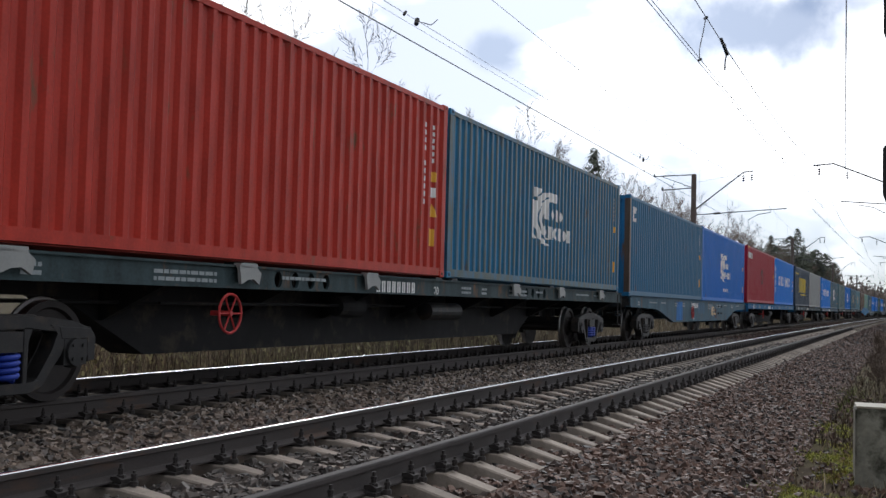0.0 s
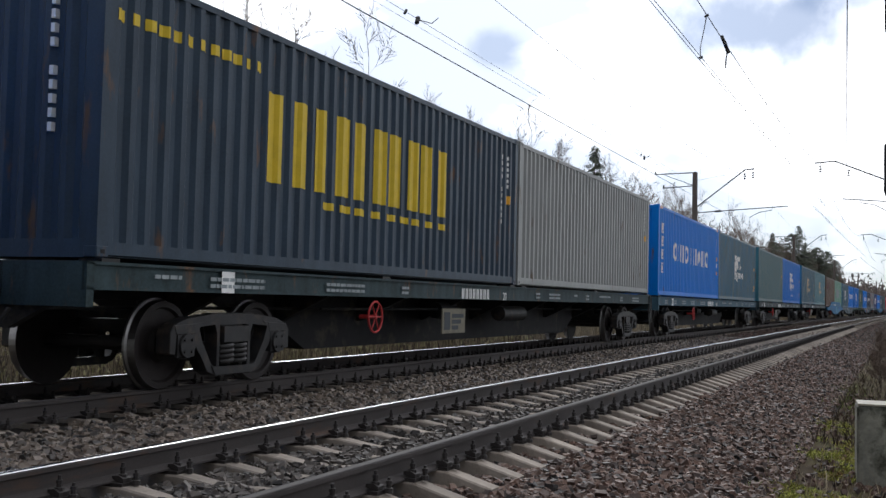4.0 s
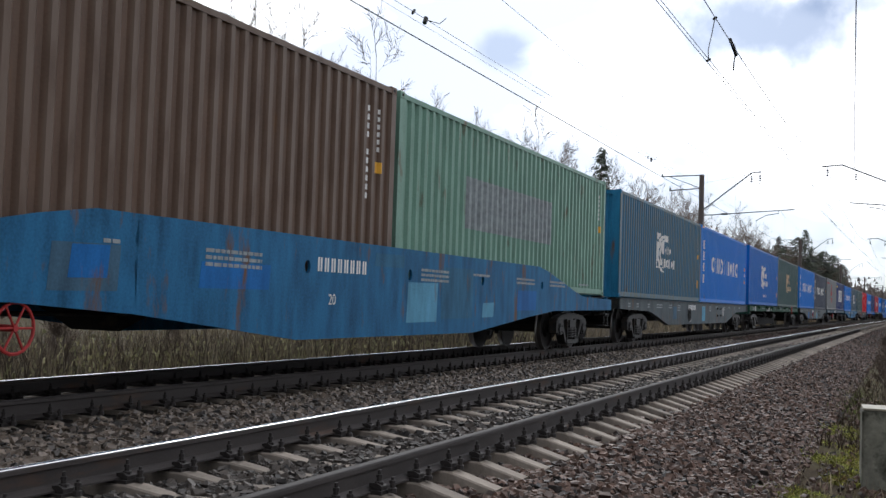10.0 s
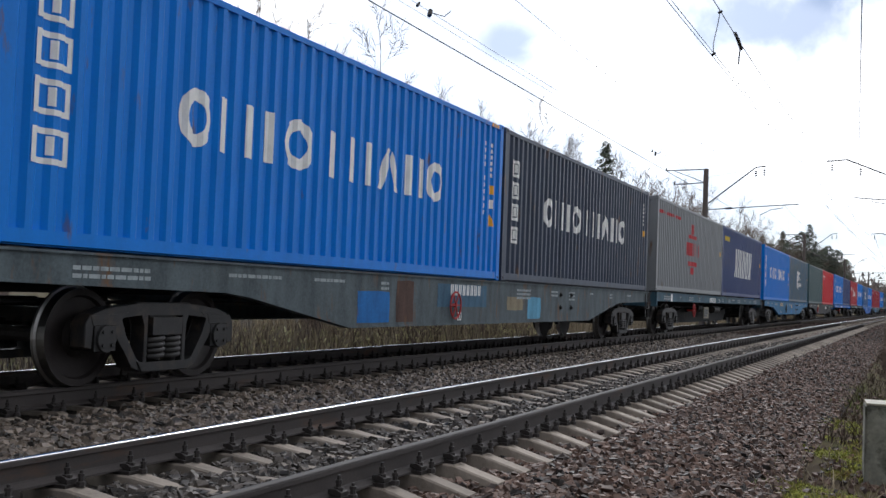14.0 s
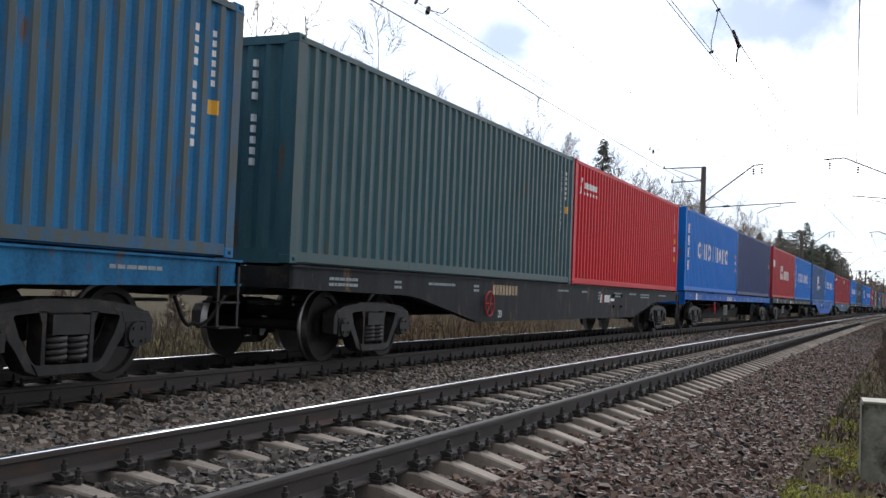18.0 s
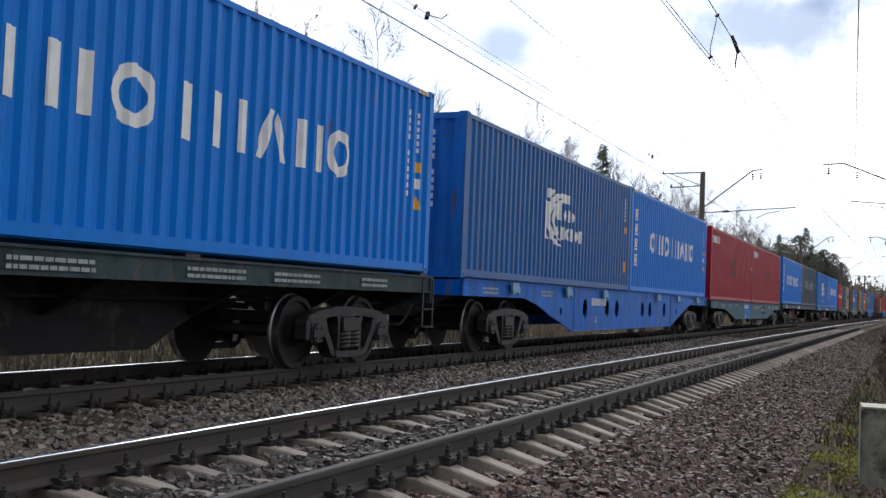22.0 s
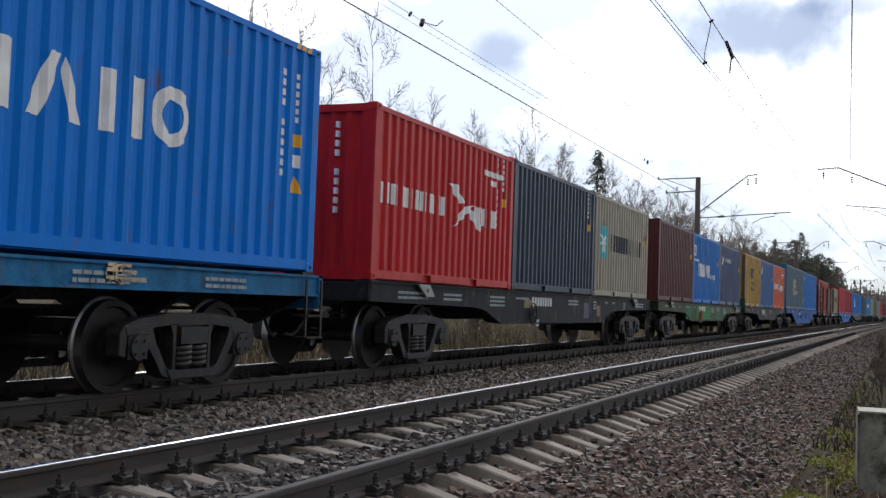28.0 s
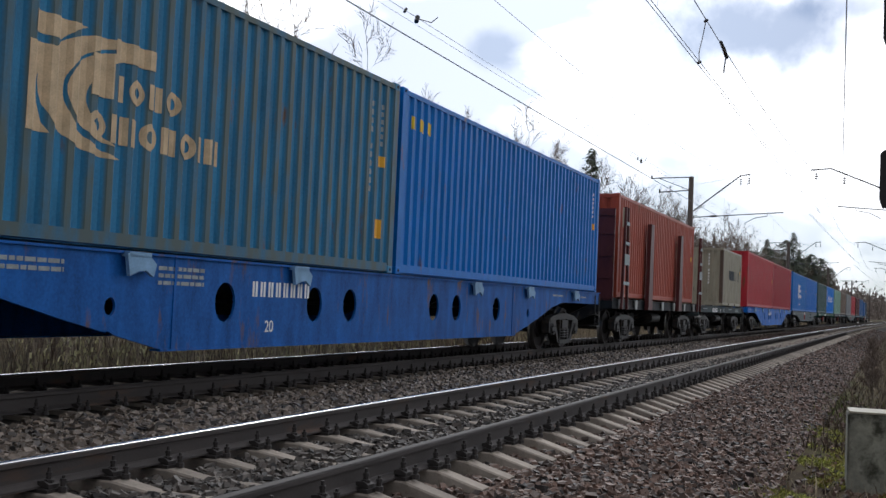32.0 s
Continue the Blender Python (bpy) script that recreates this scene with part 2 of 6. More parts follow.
M_LEAF_GREEN = paint("leaf_green_touch_up", (0.03, 0.15, 0.06), 0.4, 0.2, 0.65)
M_PALE_CYAN = paint("pale_cyan_touch_up", (0.1, 0.27, 0.28), 0.3, 0.1, 0.7)
M_UNDER = material("underframe_black", (0.011, 0.011, 0.012), 0.8, spread=0.4, grain=4, stain=(0.05, 0.04, 0.03), amount=0.25, bump=0.15)
M_CAST = material("cast_steel_grey", (0.015, 0.0145, 0.015), 0.6, spread=0.5, grain=6, stain=(0.05, 0.036, 0.027), amount=0.3, bump=0.25)
M_SPRING = material("dull_spring_steel", (0.045, 0.043, 0.042), 0.6, spread=0.3, grain=9, bump=0.1)
M_WHEEL = material("wheel_steel", (0.024, 0.019, 0.018), 0.65, 0.2, spread=0.35, grain=7, bump=0.1)
M_TREAD = material("polished_tread", (0.3, 0.29, 0.28), 0.38, 1.0, spread=0.1, grain=9, bump=0.02)
M_BLUE_SPRING = material("blue_spring_paint", (0.02, 0.05, 0.35), 0.5, spread=0.2, grain=9, bump=0.1)
M_CARD = material("route_card_cream", (0.2, 0.18, 0.13), 0.7, spread=0.25, grain=7, bump=0.05)
M_HANDWHEEL = material("red_handwheel_paint", (0.42, 0.03, 0.03), 0.55, spread=0.2, grain=9, bump=0.05)

M_RAIL = material("rusty_rail_side", (0.05, 0.042, 0.039), 0.75, 0.1, spread=0.3, grain=5, stain=(0.09, 0.05, 0.03), amount=0.2, stretch=(0.2, 1, 1), bump=0.15)
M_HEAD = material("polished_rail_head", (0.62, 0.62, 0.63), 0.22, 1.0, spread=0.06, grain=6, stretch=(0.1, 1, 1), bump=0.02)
# dull head; its near-black colour also stands for the dark train's reflection
M_DARK_REFLECTION_HEAD = material("dull_dark_reflection_rail_head", (0.045, 0.04, 0.038), 0.75, 0.0, spread=0.15, grain=6, stretch=(0.1, 1, 1), bump=0.03)
M_SLEEPER = material("weathered_concrete", (0.27, 0.23, 0.19), 0.9, spread=0.25, grain=5, stain=(0.14, 0.11, 0.08), amount=0.2, bump=0.45, each=0.25)
M_IRON = material("dark_fastening_steel", (0.035, 0.03, 0.028), 0.75, 0.2, spread=0.3, grain=20, bump=0.2)
M_STONE = material("crushed_stone", (0.116, 0.091, 0.07), 0.45, spread=0.35, grain=14, bump=0.3, fine=120, island=0.95, spec=0.4)
M_STONE_BROWN = material("brown_stained_stone", (0.086, 0.053, 0.039), 0.6, spread=0.4, grain=14, bump=0.35, fine=120, island=0.95, spec=0.3)
M_STONE_DARK = material("sooty_stone", (0.058, 0.049, 0.042), 0.6, spread=0.35, grain=14, bump=0.3, fine=120, island=0.85, spec=0.25)
# bed colour is near-black: it holds the shade in the gaps between stones
M_BALLAST_SHADE = material("ballast_bed", (0.018, 0.014, 0.011), 0.95, spread=0.5, grain=22, stain=(0.02, 0.017, 0.015), amount=0.6, bump=0.9, fine=45, spec=0.08)
M_SOIL = material("dry_soil_and_moss", (0.06, 0.045, 0.028), 0.95, spread=0.5, grain=2.5, stain=(0.07, 0.075, 0.022), amount=0.4, bump=0.7, fine=12, spec=0.05)
M_CONCRETE = material("old_concrete", (0.24, 0.235, 0.19), 0.9, spread=0.35, grain=5, stain=(0.05, 0.05, 0.035), amount=0.45, bump=0.6, fine=25)
M_MAST = material("mast_concrete", (0.1, 0.08, 0.07), 0.85, spread=0.25, grain=3, bump=0.2)
M_STEEL = material("galvanised_arm", (0.12, 0.12, 0.12), 0.6, 0.3, spread=0.2, grain=9, bump=0.05)
M_WIRE = material("oxidised_wire", (0.05, 0.05, 0.052), 0.6, 0.3, spread=0.15, grain=4, bump=0)
M_SIGNAL = material("signal_black", (0.02, 0.018, 0.018), 0.6, spread=0.3, grain=6, bump=0.1)
M_BARK = material("grey_brown_bark", (0.12, 0.095, 0.075), 0.9, spread=0.35, grain=8, stretch=(1, 1, 0.25), bump=0.5)
M_BIRCH = material("birch_bark", (0.32, 0.29, 0.25), 0.85, spread=0.3, grain=7, stain=(0.05, 0.04, 0.035), amount=0.35, bump=0.3)
M_TWIG = material("bare_twigs", (0.19, 0.145, 0.115), 0.9, spread=0.3, grain=5, bump=0, island=0.35)
# needle green lightened to carry the haze over the far conifers
M_HAZED_NEEDLE = material("hazed_spruce_needles", (0.14, 0.16, 0.115), 0.85, spread=0.35, grain=6, bump=0, island=0.4)
M_STRAW = material("dry_grass", (0.28, 0.23, 0.155), 0.9, spread=0.3, grain=4, bump=0, island=0.45)
M_GRASS = material("fresh_grass_and_moss", (0.12, 0.15, 0.03), 0.9, spread=0.35, grain=4, bump=0, island=0.45)
# far branches are paler than bark: distance haze is mixed into the colour
M_HAZED_WOOD = material("haze_pale_branches", (0.23, 0.195, 0.17), 0.95, spread=0.3, grain=0.3, bump=0, island=0.35, spec=0.05)
M_MOSS = material("yellow_green_moss", (0.3, 0.31, 0.06), 0.9, spread=0.4, grain=3, stain=(0.15, 0.08, 0.03), amount=0.4, bump=0, island=0.65)
M_BUD = material("pale_young_leaves", (0.36, 0.33, 0.17), 0.8, spread=0.25, grain=4, bump=0, island=0.4)
M_SHRUB = material("dark_dead_shrub", (0.07, 0.05, 0.035), 0.9, spread=0.35, grain=5, bump=0, island=0.4)

# ---- plan: the x axis runs along the line, away from the camera; z = 0 is the near track's rail top ----
NEAR_Y, FAR_Y, FAR_Z = 4.027, 8.2458, 0.03
NEAR_WIRE = 4.067
GAUGES = {NEAR_Y: 1.57, FAR_Y: 1.595}            # between the centres of the rail heads
BEND, TIGHTEN = 9.413e-5, 2.366e-7


def bend(x):
    """How far the line has swung to the right at x."""
    x = max(0.0, x)
    return -(BEND * x * x / 2 + TIGHTEN * x ** 3 / 6)


def heading(x):
    x = max(0.0, x)
    return math.atan(-(BEND * x + TIGHTEN * x * x / 2))


# ---- mesh helpers ----
def box(bm, x0, x1, y0, y1, z0, z1):
    v = [bm.verts.new((x, y, z)) for x in (x0, x1) for y in (y0, y1) for z in (z0, z1)]
    for f in ((0, 1, 3, 2), (4, 6, 7, 5), (0, 4, 5, 1), (2, 3, 7, 6), (0, 2, 6, 4), (1, 5, 7, 3)):
        bm.faces.new([v[i] for i in f])


def prism(bm, outline, y0, y1, swap=False):
    """A polygon in x, z pushed through from y0 to y1 (swap: a polygon in y, z pushed along x)."""
    def put(a, b, d):
        return bm.verts.new((d, a, b) if swap else (a, d, b))
    front = [put(a, b, y0) for a, b in outline]
    back = [put(a, b, y1) for a, b in outline]
    bm.faces.new(front)
    bm.faces.new(back[::-1])
    n = len(outline)
    for i in range(n):
        bm.faces.new((front[i], back[i], back[(i + 1) % n], front[(i + 1) % n]))


def rod(bm, a, b, r0, r1=None, n=10, caps=True):
    a, b = Vector(a), Vector(b)
    r1 = r0 if r1 is None else r1
    d = (b - a).normalized()
    u = d.orthogonal().normalized()
    w = d.cross(u)
    rings = []
    for p, r in ((a, r0), (b, r1)):
        rings.append([bm.verts.new(p + (u * math.cos(2 * math.pi * i / n) + w * math.sin(2 * math.pi * i / n)) * r) for i in range(n)])
    for i in range(n):
        bm.faces.new((rings[0][i], rings[0][(i + 1) % n], rings[1][(i + 1) % n], rings[1][i]))
    if caps:
        bm.faces.new(rings[0][::-1])
        bm.faces.new(rings[1])


def lathe(bm, profile, n=24, axis="y", centre=(0, 0, 0)):
    """Turns a profile of (along, radius) about an axis."""
    c = Vector(centre)
    rings = []
    for along, r in profile:
        ring = []
        for i in range(n):
            a = 2 * math.pi * i / n
            p = {"y": (r * math.cos(a), along, r * math.sin(a)), "x": (along, r * math.cos(a), r * math.sin(a)),
                 "z": (r * math.cos(a), r * math.sin(a), along)}[axis]
            ring.append(bm.verts.new(c + Vector(p)))
        rings.append(ring)
    for r0, r1 in zip(rings, rings[1:]):
        for i in range(n):
            bm.faces.new((r0[i], r0[(i + 1) % n], r1[(i + 1) % n], r1[i]))
    bm.faces.new(rings[0][::-1])
    bm.faces.new(rings[-1])


def tube(bm, points, r, n=6):
    """One connected bent tube through the points."""
    pts = [Vector(p) for p in points]
    rings = []
    for i, p in enumerate(pts):
        d = (pts[min(i + 1, len(pts) - 1)] - pts[max(i - 1, 0)]).normalized()
        u = d.cross(Vector((0.31, 0.27, 0.91))).normalized()
        w = d.cross(u)
        rings.append([bm.verts.new(p + (u * math.cos(2 * math.pi * k / n) + w * math.sin(2 * math.pi * k / n)) * r) for k in range(n)])
    for r0, r1 in zip(rings, rings[1:]):
        for k in range(n):
            bm.faces.new((r0[k], r0[(k + 1) % n], r1[(k + 1) % n], r1[k]))
    bm.faces.new(rings[0][::-1])
    bm.faces.new(rings[-1])


def mesh_of(name, bm, *mats, smooth=False):
    bmesh.ops.recalc_face_normals(bm, faces=bm.faces)
    me = bpy.data.meshes.new(name)
    bm.to_mesh(me)
    bm.free()
    for m in mats:
        me.materials.append(m)
    if smooth:
        me.shade_smooth()
    return me


def part(name, bm, mat, parent, label="", smooth=False):
    """Links a bmesh (or a ready mesh) as one mesh object under a thing or a part."""
    me = bm if isinstance(bm, bpy.types.Mesh) else mesh_of(name, bm, mat, smooth=smooth)
    ob = new(name, me)
    ob.parent = parent
    if label:
        tagged(ob, label)
    return ob


def shared(name, me, mat, parent, m=None, label=""):
    """A part on shared mesh data, with a material of its own."""
    ob = new(name, me)
    ob.parent = parent
    ob.material_slots[0].link = "OBJECT"
    ob.material_slots[0].material = mat
    if m is not None:
        ob.matrix_basis = m
    if label:
        tagged(ob, label)
    return ob


def from_arrays(name, verts, faces, mat):
    me = bpy.data.meshes.new(name)
    me.from_pydata(verts, [], faces)
    me.materials.append(mat)
    return me

# ---- shipping containers ----
RIB, DEEP, SKIN = 0.278, 0.042, 1.208


def ribs(length):
    """Break points (x, depth) of a corrugated wall, x from the container's middle."""
    half = length / 2 - 0.16
    count = int(round(2 * half / RIB))
    step = 2 * half / count
    pts = []
    for i in range(count):
        x = -half + i * step
        pts += [(x, 0.0), (x + step * 0.29, 0.0), (x + step * 0.5, DEEP), (x + step * 0.79, DEEP)]
    pts.append((half, 0.0))
    return pts


def depth_at(x, pts):
    if x <= pts[0][0] or x >= pts[-1][0]:
        return 0.0
    step = (pts[-1][0] - pts[0][0]) / ((len(pts) - 1) // 4)
    u = ((x - pts[0][0]) / step) % 1.0
    if u < 0.29:
        return 0.0
    if u < 0.5:
        return DEEP * (u - 0.29) / 0.21
    if u < 0.79:
        return DEEP
    return DEEP * (1 - u) / 0.21


SHELLS = {}


def shell(length, height):
    """The meshes of one size of container, built once."""
    key = (length, height)
    if key in SHELLS:
        return SHELLS[key]
    pts = ribs(length)
    hl, hw = length / 2, 1.219
    s = {}
    bm = bmesh.new()
    low = [bm.verts.new((x, -SKIN + d, 0.15)) for x, d in pts]
    top = [bm.verts.new((x, -SKIN + d, height - 0.1)) for x, d in pts]
    for i in range(len(pts) - 1):
        bm.faces.new((low[i], low[i + 1], top[i + 1], top[i]))
    s["side_wall"] = mesh_of("side_wall", bm, None)
    bm = bmesh.new()
    low, top = [], []
    n = 8
    for i in range(n):
        y0 = -1.06 + i * 2.12 / n
        for dy, d in ((0, 0), (0.07, 0), (0.125, 0.045), (0.2, 0.045)):
            low.append(bm.verts.new((-hl + 0.02 + d, y0 + dy, 0.18)))
            top.append(bm.verts.new((-hl + 0.02 + d, y0 + dy, height - 0.12)))
    for i in range(len(low) - 1):
        bm.faces.new((low[i], low[i + 1], top[i + 1], top[i]))
    s["end_wall"] = mesh_of("end_wall", bm, None)
    bm = bmesh.new()
    for y in (-1.06, 0.01):
        box(bm, hl - 0.06, hl - 0.02, y, y + 1.05, 0.16, height - 0.12)
        for dy in (0.25, 0.75):
            rod(bm, (hl - 0.005, y + dy, 0.12), (hl - 0.005, y + dy, height - 0.08), 0.017, n=6)
    s["door_pair"] = mesh_of("door_pair", bm, None)
    bm = bmesh.new()
    v = []
    for i in range(41):
        x = -hl + 0.1 + (length - 0.2) * i / 40
        z = height - 0.035 - (0.02 if i % 2 else 0)
        v.append((bm.verts.new((x, -hw + 0.05, z)), bm.verts.new((x, hw - 0.05, z))))
    for a, b in zip(v, v[1:]):
        bm.faces.new((a[0], b[0], b[1], a[1]))
    s["roof"] = mesh_of("roof", bm, None)
    bm = bmesh.new()
    box(bm, -hl + 0.1, hl - 0.1, -hw + 0.062, hw - 0.062, 0.012, 0.16)
    s["floor_deck"] = mesh_of("floor_deck", bm, None)
    bm = bmesh.new()
    prism(bm, [(-hl + 0.005, -hw + 0.005), (-hl + 0.16, -hw + 0.005), (-hl + 0.16, -hw + 0.06), (-hl + 0.06, -hw + 0.16), (-hl + 0.005, -hw + 0.16)], 0.11, height - 0.11)
    for vert in bm.verts:
        x, y, z = vert.co
        vert.co = (x, z, y)
    s["corner_post"] = mesh_of("corner_post", bm, None)
    bm = bmesh.new()
    box(bm, -hl + 0.17, hl - 0.17, -hw + 0.006, -hw + 0.07, height - 0.105, height - 0.03)
    s["top_rail"] = mesh_of("top_rail", bm, None)
    bm = bmesh.new()
    pocket = [] if length > 8 else [(-1.2, -0.85), (0.85, 1.2)]
    x = -hl + 0.17
    for a, b in pocket + [(hl - 0.17, hl - 0.17)]:
        prism(bm, [(-hw + 0.012, 0.155), (-hw + 0.012, 0.03), (-hw + 0.06, 0.02), (-hw + 0.06, 0.155)], x, a, swap=True)
        if b > a:
            box(bm, a, b, -hw + 0.012, -hw + 0.05, 0.135, 0.155)
            box(bm, a, b, -hw + 0.14, -hw + 0.16, 0.02, 0.14)
        x = b
    s["bottom_rail"] = mesh_of("bottom_rail", bm, None)
    bm = bmesh.new()
    box(bm, -hl + 0.01, -hl + 0.09, -hw + 0.16, hw - 0.16, 0.0, 0.18)
    s["end_sill"] = mesh_of("end_sill", bm, None)
    bm = bmesh.new()
    box(bm, -hl + 0.01, -hl + 0.09, -hw + 0.16, hw - 0.16, height - 0.13, height - 0.02)
    s["end_header"] = mesh_of("end_header", bm, None)
    bm = bmesh.new()
    box(bm, -0.089, 0.089, -0.081, 0.081, -0.059, 0.059)
    bmesh.ops.bevel(bm, geom=list(bm.edges), offset=0.012, segments=1, affect="EDGES")
    s["corner_casting"] = mesh_of("corner_casting", bm, None)
    # thin dark plate on the solid casting, painted as the shade inside a hole
    bm = bmesh.new()
    box(bm, -0.03, 0.03, -0.003, 0.003, -0.02, 0.02)
    s["lock_hole"] = mesh_of("lock_hole", bm, None)
    SHELLS[key] = s
    return s


DECALS = {}
LIFTED = {"star", "harbour_red", "badge_red"}


def on_ribs(name, shapes, length, apart=False):
    """Flat shapes (polygons in x from the container's left edge, z) laid over the corrugations of a side wall."""
    key = (name, length)
    if key in DECALS:
        return DECALS[key]
    pts = ribs(length)
    bm = bmesh.new()
    for poly in shapes:
        bm.faces.new([bm.verts.new((x - length / 2, 0, z)) for x, z in poly])
    lo, hi = min(v.co.x for v in bm.verts), max(v.co.x for v in bm.verts)
    for x, _ in pts:
        if lo < x < hi:
            bmesh.ops.bisect_plane(bm, geom=list(bm.verts) + list(bm.edges) + list(bm.faces), plane_co=(x, 0, 0), plane_no=(1, 0, 0), dist=1e-5)
    for v in bm.verts:
        v.co.y = -SKIN + depth_at(v.co.x, pts) - (0.008 if name in LIFTED else 0.004)
    if not apart:
        DECALS[key] = mesh_of(name, bm, None)
        return DECALS[key]
    bmesh.ops.remove_doubles(bm, verts=bm.verts, dist=1e-4)
    DECALS[key], left, tier = [], set(bm.faces), 0
    for first in list(bm.faces):     # each closed shape becomes a mesh of its own
        if first not in left:
            continue
        left.remove(first)
        todo, island = [first], []
        while todo:
            face = todo.pop()
            island.append(face)
            for edge in face.edges:
                for other in edge.link_faces:
                    if other in left:
                        left.remove(other)
                        todo.append(other)
        spots = {}
        tier += 1
        for face in island:
            for v in face.verts:
                spots.setdefault(v, len(spots))
        DECALS[key].append(from_arrays(name, [v.co - Vector((0, 0.0011 * (tier % 5), 0)) for v in spots], [[spots[v] for v in face.verts] for face in island], None))
    bm.free()
    return DECALS[key]


def rect(x0, z0, x1, z1):
    return [(x0, z0), (x1, z0), (x1, z1), (x0, z1)]


def bars(x0, x1, z0, z1, count, fill=0.62, lean=0.0):
    """A row of pairs of upright strokes, in place of letters."""
    out, step = [], (x1 - x0) / count
    for i in range(count):
        a, w = x0 + i * step, step * fill
        s = w * 0.36
        for x in (a, a + w - s):
            out.append([(x, z0), (x + s, z0), (x + s + lean, z1), (x + lean, z1)])
    return out


def blocks(x0, x1, z0, z1, count, fill=0.7):
    step = (x1 - x0) / count
    return [rect(x0 + i * step, z0, x0 + (i + fill) * step, z1) for i in range(count)]


def arc(cx, cz, r0, r1, a0, a1, n=14, squash=1.0, taper=0.0):
    out = []
    for i in range(n):
        p, q = a0 + (a1 - a0) * i / n, a0 + (a1 - a0) * (i + 1) / n
        def ring(a, r):
            return (cx + r * squash * math.cos(radians(a)), cz + r * math.sin(radians(a)))
        def inner(a):
            u = abs((a - a0) / (a1 - a0) - 0.5) * 2
            return r0 + (r1 - r0) * taper * u * u * 0.95
        out.append([ring(p, inner(p)), ring(p, r1), ring(q, r1), ring(q, inner(q))])
    return out


def marks_row(x0, x1, z0, z1, forms):
    """A row of plain rings (o), pairs of bars (n) and single bars (i)."""
    widths = {"o": 1.0, "n": 0.95, "i": 0.5}
    unit = (x1 - x0) / sum(widths[k] for k in forms)
    out, x = [], x0
    for k in forms:
        w = widths[k] * unit
        if k == "o":
            out += oval(x, z0, x + w * 0.86, z1, (z1 - z0) * 0.27)
        elif k == "n":
            out += [rect(x, z0, x + w * 0.32, z1), rect(x + w * 0.52, z0, x + w * 0.84, z1)]
        else:
            out.append(rect(x, z0, x + w * 0.66, z1))
        x += w
    return out


def crescent_mark(dx=0.0, dz=0.0):
    """The operator's mark: a block with two crescents, and two rows of blocks beside it."""
    shapes = [[(4.45, 1.92), (4.45, 2.12), (5.1, 2.12), (4.93, 2.05), (4.77, 1.92)], [(4.38, 1.04), (4.38, 1.84), (4.71, 1.84), (4.58, 1.7), (4.5, 1.5), (4.52, 1.3), (4.59, 1.12), (4.65, 1.04)], rect(5.15, 1.5, 5.44, 1.9), rect(5.44, 1.9, 6.06, 2.1)]
    shapes += arc(5.42, 1.5, 0.38, 0.58, 62, 282, 24, 1.55, 1.0)
    shapes += arc(5.6, 1.5, 0.3, 0.46, 72, 262, 20, 1.6, 1.0)
    shapes += marks_row(5.52, 6.5, 1.5, 1.76, "iono")
    shapes += marks_row(5.12, 7.22, 1.08, 1.36, "oniononi")
    return [[(4.38 + (x - 4.38) * 1.06 + dx, z + dz) for x, z in p] for p in shapes]


def ring_box(x0, z0, x1, z1, w):
    return [rect(x0, z0, x0 + w, z1), rect(x1 - w, z0, x1, z1), rect(x0 + w, z0, x1 - w, z0 + w), rect(x0 + w, z1 - w, x1 - w, z1)]


def oval(x0, z0, x1, z1, w):
    cx, cz, k = (x0 + x1) / 2, (z0 + z1) / 2, (x1 - x0) / (z1 - z0)
    return arc(cx, cz, (z1 - z0) / 2 - w, (z1 - z0) / 2, 0, 360, 20, k)


def wide_name():
    """Nine wide plain marks (ovals, bars and wedges) and a column of four square ones."""
    out = []
    for x, end, form in ((2.53, 3.09, "o"), (3.23, 3.38, "i"), (3.73, 4.31, "n"), (4.57, 5.28, "o"), (5.50, 6.07, "t"), (6.24, 6.94, "n"), (7.09, 7.83, "a"), (8.07, 8.69, "n"), (8.84, 9.47, "o")):
        w, k = end - x, 0.19
        if form == "o":
            out += oval(x, 1.19, end, 1.83, 0.14)
        elif form == "i":
            out.append(rect(x, 1.2, end, 1.81))
        elif form == "t":
            out.append(rect(x + w * 0.32, 1.2, x + w * 0.68, 1.81))
        elif form == "a":
            out += [[(x, 1.2), (x + k, 1.2), (x + w * 0.6, 1.81), (x + w * 0.38, 1.81)], [(end - k, 1.2), (end, 1.2), (x + w * 0.66, 1.79), (x + w * 0.61, 1.66)]]
        else:
            out += [rect(x, 1.2, x + k, 1.81), rect(end - k, 1.2, end, 1.81)]
    for z in (2.02, 1.6, 1.18, 0.74):
        out += ring_box(0.46, z, 0.94, z + 0.32, 0.055) + [rect(0.66, z + 0.08, 0.73, z + 0.25)]
    return out


def codes(length):
    """The owner's code at the right-hand end of the wall, in bars."""
    out = []
    r = length
    for i in range(11):
        if i != 4:
            out.append(rect(r - 0.84, 2.42 - i * 0.125, r - 0.77, 2.5 - i * 0.125))
    for i in range(6):
        out.append(rect(r - 0.52, 2.42 - i * 0.11, r - 0.47, 2.49 - i * 0.11))
    return out


